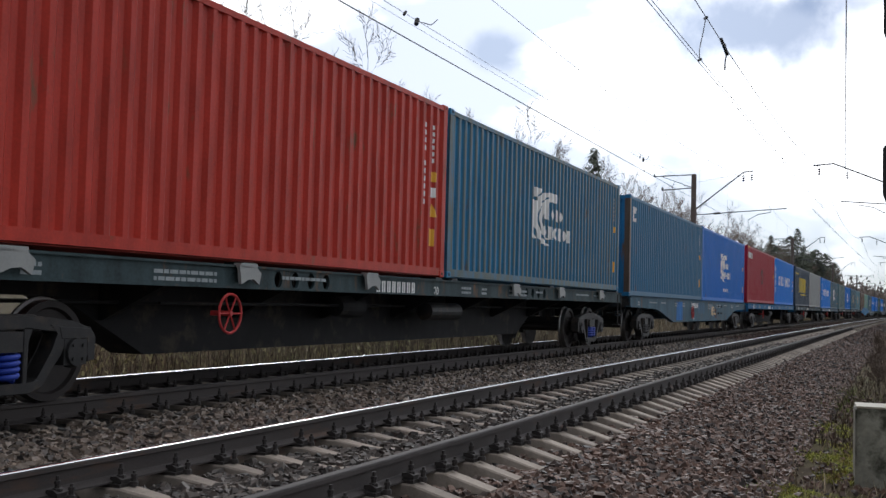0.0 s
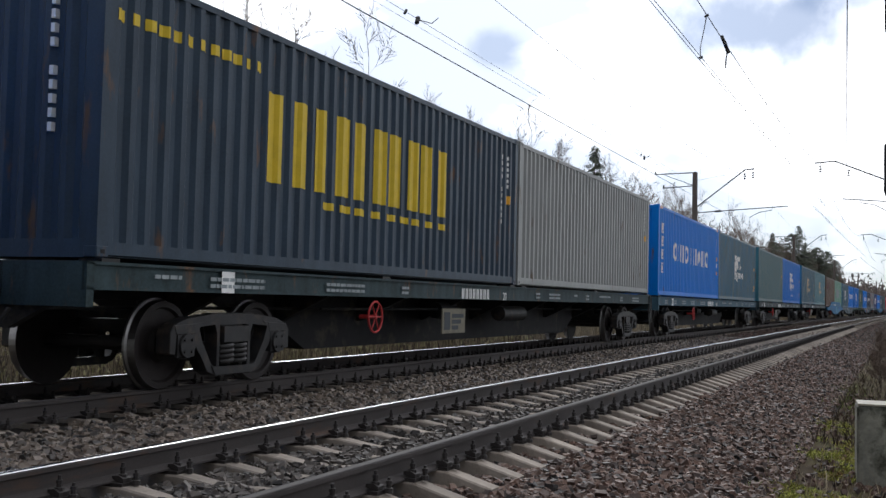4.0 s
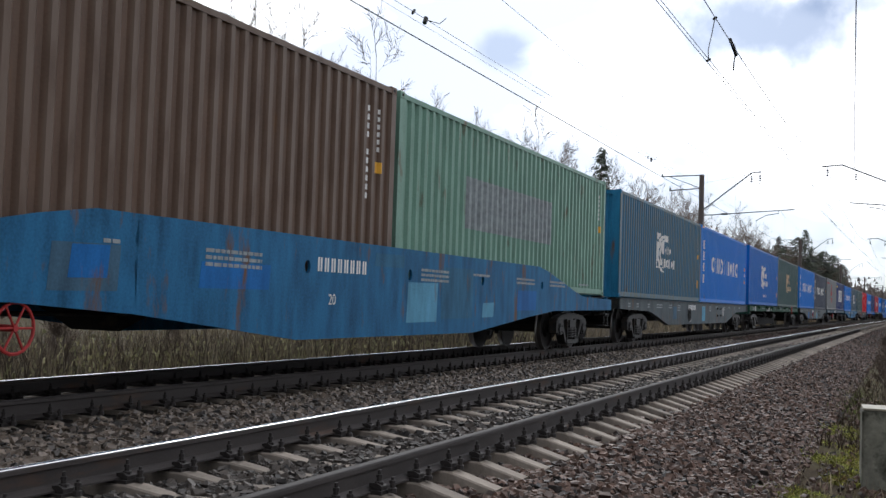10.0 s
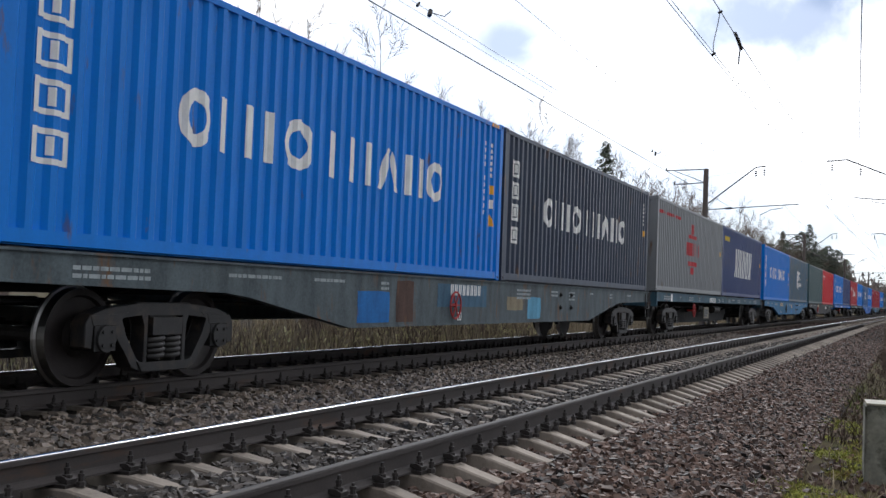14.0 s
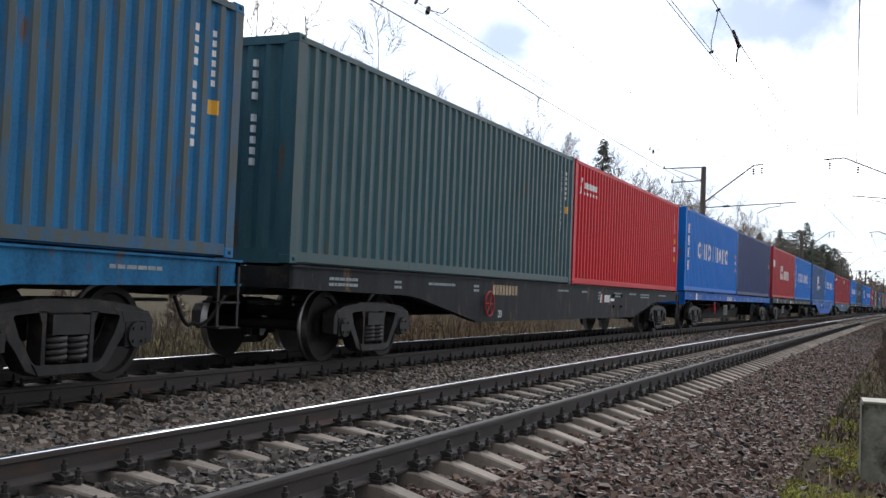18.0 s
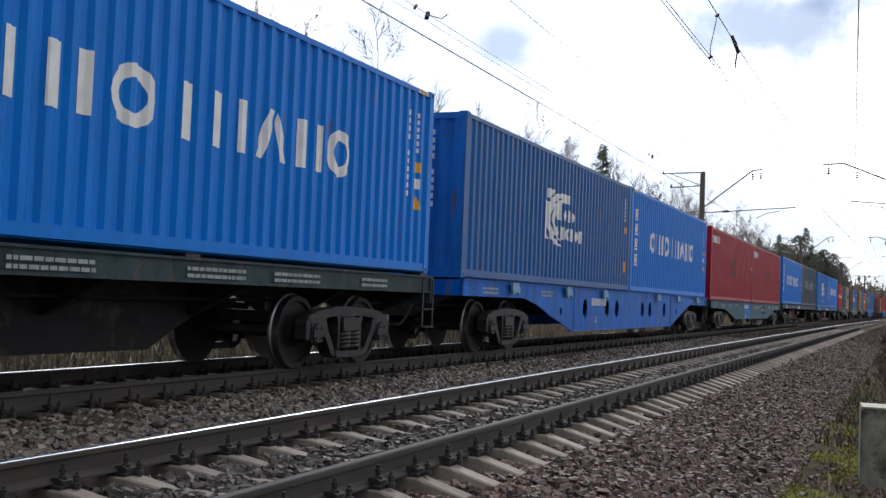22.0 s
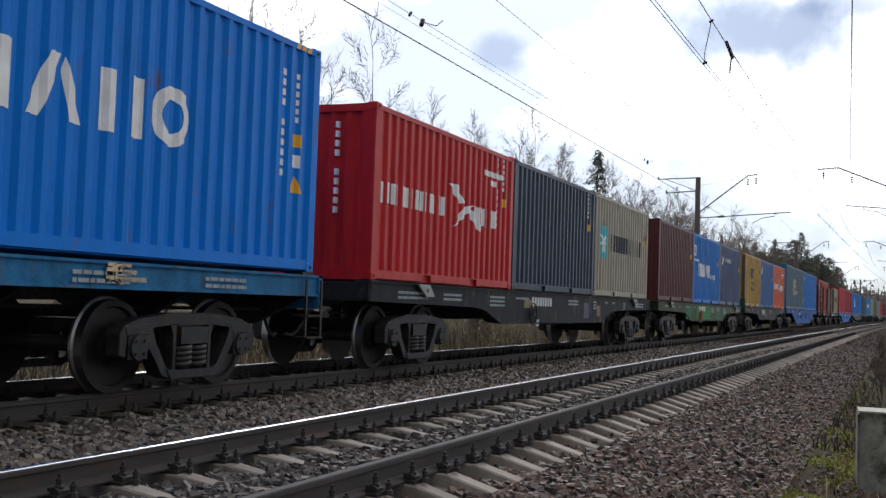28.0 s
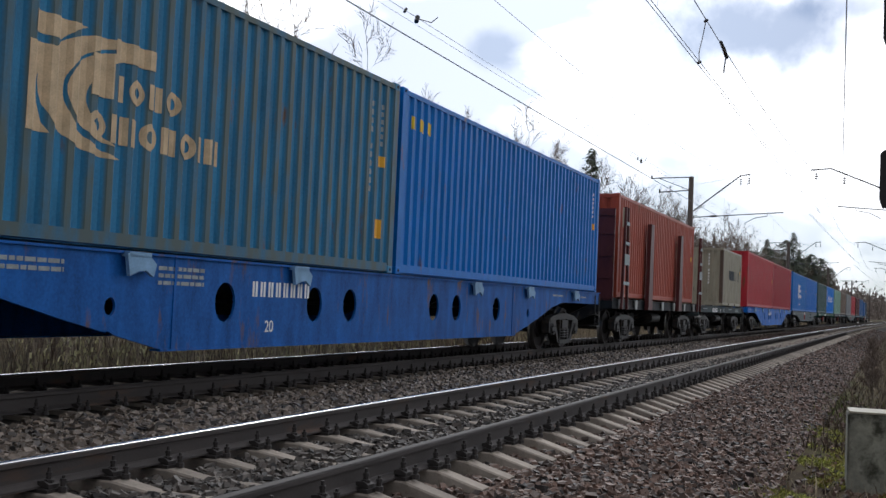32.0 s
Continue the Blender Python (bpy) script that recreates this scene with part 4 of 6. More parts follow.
def wagon(kind, length, deck, mat, seed, spring_mat=None):
    """kind: flat (shallow beam, deep centre sill), belly (deep side beams), holes (deep, pierced), slots (shallow, pierced), well, stakes."""
    rng = random.Random(seed)
    names = {"flat": ("flat wagon with a deep dark centre sill", "flat wagon"),
             "belly": ("flat wagon with deep fish-bellied side beams", "flat wagon"),
             "holes": ("flat wagon with round holes in deep beams", "flat wagon"),
             "slots": ("flat wagon with holes in its beam", "flat wagon"),
             "well": ("well wagon with raised humped side beams", "well wagon"), "stakes": ("flat wagon with tall side stakes", "stake wagon")}
    thing = new("container_wagon" if kind != "stakes" else "stake_wagon")
    colour = mat.name.replace("wagon_", "").replace("_", " ")
    tagged(thing, colour + " " + names[kind][0], names[kind][1], "wagons of the train")
    L = length - 1.15
    h = L / 2
    bogie_x = BOGIES[kind] if length > 24 else (7.3 if length > 17 else h - 2.0)
    low = deck - 0.315
    top = deck - 0.045
    # side beams
    for s in (-1, 1):
        bm = bmesh.new()
        y0, y1 = (s * HALF_W, s * (HALF_W - 0.07))
        if kind in ("flat", "stakes"):
            prism(bm, [(-h, low), (h, low), (h, top), (-h, top)], s * (HALF_W - 0.03), s * (HALF_W - 0.06))
            for z in (low, top - 0.03):
                box(bm, -h, h, s * HALF_W, s * (HALF_W - 0.1), z, z + 0.03)
        elif kind == "slots":
            low_line = [(-h, low + 0.02), (-5.6, low), (h, low)]
            holes = [(x, deck - 0.19, 0.09, 0.1) for c in (-4.8, 4.8) for x in (c - 0.6, c - 0.2, c + 0.2, c + 0.6)]
            wall_with_holes(bm, low_line, [(-h, top), (h, top)], holes, s * HALF_W, s * (HALF_W - 0.04))
            for z in (low, top - 0.03):
                box(bm, -h, h, s * (HALF_W + 0.03), s * (HALF_W - 0.06), z, z + 0.025)
        elif kind == "belly":
            b = deck - (0.77 if length > 24 else 0.64)
            foot, rise = (5.95, 8.9) if length > 24 else (3.65, 5.15)
            low_line = [(-h, low + 0.03), (-rise, low - 0.02), (-rise + 0.5, low - 0.07), (-foot - 0.25, b + 0.04), (-foot, b), (foot, b), (foot + 0.25, b + 0.04), (rise - 0.5, low - 0.07), (rise, low - 0.02), (h, low + 0.03)]
            wall_with_holes(bm, low_line, [(-h, top), (h, top)], [], s * HALF_W, s * (HALF_W - 0.03))
            prism(bm, low_line + [(x, z - 0.027) for x, z in low_line[::-1]], s * (HALF_W + 0.02), s * (HALF_W - 0.12))
            box(bm, -h, h, s * (HALF_W + 0.03), s * (HALF_W - 0.08), top, top + 0.025)
        elif kind == "holes":
            b = deck - 1.0
            low_line = [(-h, low), (-9.0, low), (-8.2, deck - 0.44), (-7.2, deck - 0.68), (-5.7, b), (5.7, b), (7.2, deck - 0.68), (8.2, deck - 0.44), (9.0, low), (h, low)]
            holes = [(sx * x, deck - 0.5, 0.2, 0.225) for sx in (-1, 1) for x in (1.5, 2.5, 4.55)] + [(sx * 6.5, deck - 0.57, 0.08, 0.09) for sx in (-1, 1)]
            wall_with_holes(bm, low_line, [(-h, top), (h, top)], holes, s * HALF_W, s * (HALF_W - 0.03))
            box(bm, -5.7, 5.7, s * (HALF_W + 0.01), s * (HALF_W - 0.12), b - 0.025, b)
            box(bm, -h, h, s * (HALF_W + 0.03), s * (HALF_W - 0.08), top, top + 0.025)
            for x in (-5.5, 5.5):
                box(bm, x - 0.02, x + 0.02, s * (HALF_W + 0.012), s * HALF_W, b, top)
        elif kind == "well":
            up = [(-h, deck - 0.1), (-9.9, deck - 0.06), (-9.3, deck + 0.02), (-7.3, deck + 0.4), (-6.6, deck + 0.5), (6.6, deck + 0.5), (7.3, deck + 0.4), (9.3, deck + 0.02), (9.9, deck - 0.06), (h, deck - 0.1)]
            dn = [(-h, deck - 0.36), (-7.6, deck - 0.38), (-6.0, deck - 0.48), (-2.95, deck - 0.79), (2.95, deck - 0.79), (6.0, deck - 0.52), (7.6, deck - 0.4), (h, deck - 0.36)]
            holes = [(x, deck + 0.12, 0.07, 0.085) for x in (-6.05, -2.75, 0.3, 3.35, 6.75)]
            wall_with_holes(bm, dn, up, holes, s * (HALF_W + 0.1), s * (HALF_W + 0.06))
        part("side_beam", bm, mat, thing)
    # centre sill
    bm = bmesh.new()
    if kind in ("flat", "slots"):
        b = deck - 1.1
        line = [(-h, deck - 0.4), (-h, top), (h, top), (h, deck - 0.4), (8.0, deck - 0.45), (6.6, b), (-6.6, b), (-8.0, deck - 0.45)]
    else:
        line = [(-h, deck - 0.42), (-h, top), (h, top), (h, deck - 0.42)]
    prism(bm, line, -0.24, 0.24)
    part("centre_sill", bm, M_UNDER, thing)
    n = 11
    for i in range(n):
        x = -h + 0.08 + (L - 0.16) * i / (n - 1)
        bm = bmesh.new()
        prism(bm, [(-HALF_W + 0.06, top - 0.02), (HALF_W - 0.06, top - 0.02), (HALF_W - 0.06, low + 0.06), (0.3, deck - (0.7 if kind != "belly" else 0.45)), (-0.3, deck - (0.7 if kind != "belly" else 0.45)), (-HALF_W + 0.06, low + 0.06)], x - 0.05, x + 0.05, swap=True)
        part("cross_beam", bm, M_UNDER, thing)
    # brake gear
    bm = bmesh.new()
    lathe(bm, [(0.0, 0.05), (0.02, 0.15), (1.4, 0.15), (1.42, 0.05)], 16, "x", (0.1, -0.8, deck - 0.58))
    part("air_reservoir", bm, M_CAST, thing)
    bm = bmesh.new()
    lathe(bm, [(-2.9, 0.06), (-2.88, 0.14), (-2.5, 0.17), (-2.2, 0.17), (-2.18, 0.05)], 16, "x", (0, -0.7, deck - 0.52))
    rod(bm, (-7.0 * h / 12.3, -0.75, deck - 0.5), (-2.8, -0.75, deck - 0.5), 0.02, n=6)
    rod(bm, (-h + 0.3, -0.5, deck - 0.5), (h - 0.3, -0.5, deck - 0.5), 0.022, n=6)
    part("brake_gear", bm, M_UNDER, thing)
    hx = WHEELS.get(seed, -6.5 if kind != "belly" else -2.6 * h / 12.3)
    if kind != "holes" and length > 17 and seed not in (15, 17, 22):
        handwheel(thing, hx, -HALF_W - 0.06, deck - (0.21 if seed == 9 else 0.6 if kind != "belly" else 0.47), M_CAST if kind == "belly" and seed % 4 == 0 else None)
    if kind == "flat" and length > 17 and seed not in (2, 4, 9):
        b0 = BOARDS.get(seed, -3.65)
        bm = bmesh.new()
        box(bm, b0, b0 + 1.03, -HALF_W + 0.1, -HALF_W + 0.12, deck - 0.9, deck - 0.48)
        board = part("route_board", bm, M_CARD, thing, "cream route card board with dark marks")
        bm = bmesh.new()
        box(bm, b0 + 0.08, b0 + 0.34, -HALF_W + 0.096, -HALF_W + 0.1, deck - 0.84, deck - 0.54)
        for r in range(3):
            box(bm, b0 + 0.42, b0 + 0.95 - 0.12 * r, -HALF_W + 0.096, -HALF_W + 0.1, deck - 0.64 - r * 0.1, deck - 0.57 - r * 0.1)
        tagged(part("card_print", bm, M_BLACKISH, board), kind="stuff")
    if kind == "flat" and length > 17:
        bm = bmesh.new()
        box(bm, -10.25, -10.0, -HALF_W - 0.004, -HALF_W - 0.001, top - 0.27, top - 0.03)
        part("inspection_sticker", bm, M_WHITE, thing, "white square inspection sticker")
    if kind == "belly" and length > 24:
        for x in (3.65, 4.45):
            for z in (0.22, 0.5):
                bm = bmesh.new()
                rod(bm, (x, -HALF_W - 0.05, deck - z), (x, -HALF_W + 0.01, deck - z), 0.03, n=7)
                rod(bm, (x, -HALF_W - 0.02, deck - z), (x, -HALF_W - 0.01, deck - z), 0.055, n=8)
                part("bolt", bm, M_UNDER, thing)
    if seed in (1, 12, 19):
        bm = bmesh.new()
        x0, z0, k = (2.0, deck - 0.62, 0.38) if seed == 1 else (0.88, deck - 0.43, 0.23) if seed == 12 else (8.24, deck - 0.27, 0.2)
        for poly in crescent_mark():
            prism(bm, [(x0 + (x - 4.42) * k, z0 + (z - 0.9) * k * 0.86) for x, z in poly], -HALF_W - 0.005, -HALF_W - 0.001)
        part("operator_mark", bm, M_CREAM, thing, "faded cream crescent mark")
    if seed == 22:
        bm = bmesh.new()
        box(bm, -h - 0.04, -h + 0.05, -HALF_W, HALF_W, deck - 0.12, deck + 0.36)
        for y in (-1.0, -0.35, 0.35, 1.0):
            box(bm, -h - 0.07, -h - 0.04, y - 0.04, y + 0.04, deck - 0.12, deck + 0.36)
        part("end_board", bm, M_W_GREEN, thing, "green ribbed end board")
    if seed in (20, 21, 22, 9):
        for x in ((-7.4, 7.2) if seed != 9 else (-5.7, -3.4, -0.2, 3.1, 6.2, -9.0)):
            bm = bmesh.new()
            prism(bm, [(x - 0.35, top + 0.02), (x + 0.1, top + 0.02), (x + 0.3, top - 0.17), (x - 0.02, top - 0.17)], -HALF_W - 0.08, -HALF_W - 0.045)
            rod(bm, (x, -HALF_W - 0.11, top - 0.07), (x, -HALF_W + 0.02, top - 0.07), 0.03, n=7)
            part("fold_down_lock", bm, M_W_GREEN if seed == 9 else M_LIGHT_GREY, thing, "folded-down lock plate")
    # ends: buffer beam, coupler, hose, steps
    for s in (-1, 1):
        bm = bmesh.new()
        box(bm, s * (h - 0.1), s * h, -HALF_W, HALF_W, low - (0.16 if kind == "flat" else 0.0), top)
        part("end_beam", bm, mat if kind != "belly" else M_UNDER, thing)
        bm = bmesh.new()
        box(bm, s * (h - 0.3), s * (h + 0.36), -0.1, 0.1, 0.95, 1.13)
        prism(bm, [(s * (h + 0.3), 0.86), (s * (h + 0.56), 0.88), (s * (h + 0.56), 1.2), (s * (h + 0.3), 1.22)], -0.2, 0.13)
        part("coupler", bm, M_UNDER, thing)
        bm = bmesh.new()
        pts = []
        for i in range(9):
            u = i / 8
            pts.append((s * (h + 0.02 + 0.52 * u), -0.36 + 0.1 * u, 0.86 - 0.36 * math.sin(math.pi * u * 0.62)))
        tube(bm, pts, 0.024)
        part("air_hose", bm, M_UNDER, thing)
        bm = bmesh.new()
        for x in (h - 0.08, h - 0.46):
            box(bm, s * x - 0.02, s * x + 0.02, -HALF_W - 0.04, -HALF_W - 0.02, 0.52, deck - 0.1)
        for z in (0.52, 0.8):
            box(bm, s * (h - 0.27) - 0.2, s * (h - 0.27) + 0.2, -HALF_W - 0.07, -HALF_W + 0.16, z, z + 0.02)
        if s > 0:
            part("footstep", bm, M_CAST, thing)
        else:
            bm.free()
    for s in (-1, 1):
        bm = bmesh.new()
        box(bm, s * (h - 0.11), s * (h - 1.3), -HALF_W + 0.12, HALF_W - 0.12, top - 0.03, top - 0.002)
        part("end_platform", bm, M_UNDER, thing)
    # container locks on the side beam
    spots = [-h + 0.35, -6.0, -0.35, 0.35, 6.0, h - 0.35] if length > 24 else [-h + 0.3, -3.0, 3.0, h - 0.3]
    for x in spots:
        bm = bmesh.new()
        box(bm, x - 0.13, x + 0.13, -HALF_W + 0.02, -HALF_W + 0.3, top, top + 0.035)
        part("container_lock", bm, M_CAST, thing)
    if kind in ("holes", "slots"):
        for x in (-9.8, -6.2, -3.02, 3.3, 6.4, 9.9):
            bm = bmesh.new()
            prism(bm, [(x - 0.2, top - 0.0), (x + 0.16, top - 0.02), (x + 0.26, top - 0.09), (x + 0.22, top - 0.22), (x + 0.1, top - 0.16), (x - 0.02, top - 0.17), (x - 0.15, top - 0.22)], -HALF_W - 0.1, -HALF_W - 0.06)
            box(bm, x - 0.17, x + 0.17, -HALF_W - 0.1, -HALF_W, top - 0.03, top + 0.02)
            part("fold_down_lock", bm, M_LOCK if kind == "holes" else M_LIGHT_GREY, thing, "folded-down painted lock plate")
    if seed in PATCHES:
        for x0, x1, z0, z1, tone in PATCHES[seed]:
            bm = bmesh.new()
            ragged = [(x0, z0), (x0 + (x1 - x0) * rng.uniform(0.3, 0.7), z0 + rng.uniform(-0.012, 0.012)), (x1, z0), (x1 + rng.uniform(-0.04, 0.04), (z0 + z1) / 2), (x1 - rng.uniform(0, 0.05), z1),
                      (x0 + (x1 - x0) * rng.uniform(0.3, 0.7), z1 + rng.uniform(-0.015, 0.015)), (x0, z1), (x0 + rng.uniform(-0.03, 0.03), (z0 + z1) / 2)]
            prism(bm, [(x, deck + z) for x, z in ragged], -HALF_W - 0.002, -HALF_W + 0.005)
            part("paint_patch", bm, tone, thing, "patch of touch-up paint")
    if kind == "well":
        for x0, x1, z0, z1, tone in ((-7.2, -6.25, -0.27, 0.18, M_DULL_BLUE), (-6.95, -6.4, -0.15, 0.17, M_FRESH_BLUE), (0.2, 1.36, -0.6, 0.02, M_PALE_BLUE), (3.35, 3.95, -0.53, -0.26, M_PALE_BLUE),
                                     (-5.0, -3.6, -0.2, 0.1, M_FRESH_BLUE), (1.5, 2.9, -0.55, 0.3, M_PALE_BLUE_DEEP), (-0.9, 0.1, 0.2, 0.4, M_PALE_BLUE_DEEP), (5.2, 6.4, -0.4, 0.0, M_FRESH_BLUE)):
            bm = bmesh.new()
            out_y = HALF_W + (0.104 if tone is M_FRESH_BLUE and x0 == -6.95 else 0.102)
            prism(bm, [(x0, deck + z0), (x1 - 0.03, deck + z0 + 0.01), (x1, deck + z1), (x0 + 0.04, deck + z1 - 0.015)], -out_y, -HALF_W - 0.095)
            part("paint_patch", bm, tone, thing, "patch of touch-up paint")
    if seed == 13:
        for x0, x1, z0, z1, tone in ((2.5, 2.6, -0.42, -0.2, M_REDLET), (2.78, 2.92, -0.4, -0.22, M_WHITE), (2.96, 3.1, -0.4, -0.22, M_WHITE), (3.14, 3.27, -0.4, -0.22, M_WHITE), (3.33, 3.345, -0.43, -0.19, M_WHITE), (3.4, 3.76, -0.37, -0.3, M_WHITE)):
            bm = bmesh.new()
            prism(bm, [(x0, deck + z0), (x1, deck + z0), (x1, deck + z1), (x0, deck + z1)], -HALF_W - 0.006, -HALF_W - 0.001)
            part("owner_mark", bm, tone, thing, "flat painted owner's mark")
        bm = bmesh.new()
        prism(bm, [(2.38, deck - 0.42), (2.46, deck - 0.42), (2.5, deck - 0.2), (2.42, deck - 0.24)], -HALF_W - 0.006, -HALF_W - 0.001)
        part("owner_mark", bm, M_WHITE, thing, "flat painted owner's mark")
    if kind == "stakes":
        for x in (-2.4, 2.6):
            bm = bmesh.new()
            prism(bm, [(x - 0.3, low), (x + 0.3, low), (x + 0.2, deck + 2.3), (x - 0.2, deck + 2.3)], -HALF_W - 0.14, -HALF_W - 0.02)
            part("stake", bm, M_MAROON, thing)
        for x in (-5.9, h - 0.25):
            bm = bmesh.new()
            for a in (-0.36, 0.28):
                prism(bm, [(x + a, low), (x + a + 0.09, low), (x + a * 0.4 - 0.02 + 0.07, deck + 2.5), (x + a * 0.4 - 0.02, deck + 2.5)], -HALF_W - 0.17, -HALF_W - 0.1)
            ladder = part("side_ladder", bm, M_MAROON, thing)
            for k in range(4):
                z = deck + 0.35 + k * 0.55
                half_w = 0.33 - 0.05 * k
                bm = bmesh.new()
                box(bm, x - half_w, x + half_w, -HALF_W - 0.185, -HALF_W - 0.17, z, z + (0.3 if k == 1 else 0.09))
                part("rung", bm, M_PALE, ladder, "pale painted ladder rung")
        for k in range(7):
            x = -h + 0.8 + k * (L - 1.6) / 6
            bm = bmesh.new()
            prism(bm, [(x - 0.12, low), (x + 0.12, low), (x + 0.16, top), (x - 0.16, top)], -HALF_W - 0.05, -HALF_W - 0.01)
            part("stake_pocket", bm, M_LIGHT_GREY, thing)
        bm = bmesh.new()
        box(bm, -h, -h + 0.09, -HALF_W, HALF_W, deck - 0.1, deck + 2.4)
        for z in (0.5, 1.1, 1.7, 2.2):
            box(bm, -h - 0.03, -h, -HALF_W, HALF_W, deck + z, deck + z + 0.1)
        part("end_wall", bm, M_MAROON, thing)
    if kind != "stakes":
        stencils(thing, top if kind != "well" else deck + 0.33, L, rng, low if kind in ("flat", "slots") else deck - 0.78, M_PALE, NUMBERS.get(seed, -3.05 if kind in ("flat", "well") else -2.5 * h / 12.3), 0.27 if seed == 22 else 0.18, clear=[sx * c for sx in (-1, 1) for c in (1.5, 2.5, 4.55, 6.5)] if kind == "holes" else (), drop=0.2 if kind == "holes" else 0.08, out=0.1 if kind == "well" else 0.0)
    for s in (-1, 1):
        bogie(s * bogie_x, thing, spring_mat or M_SPRING)
    return thing

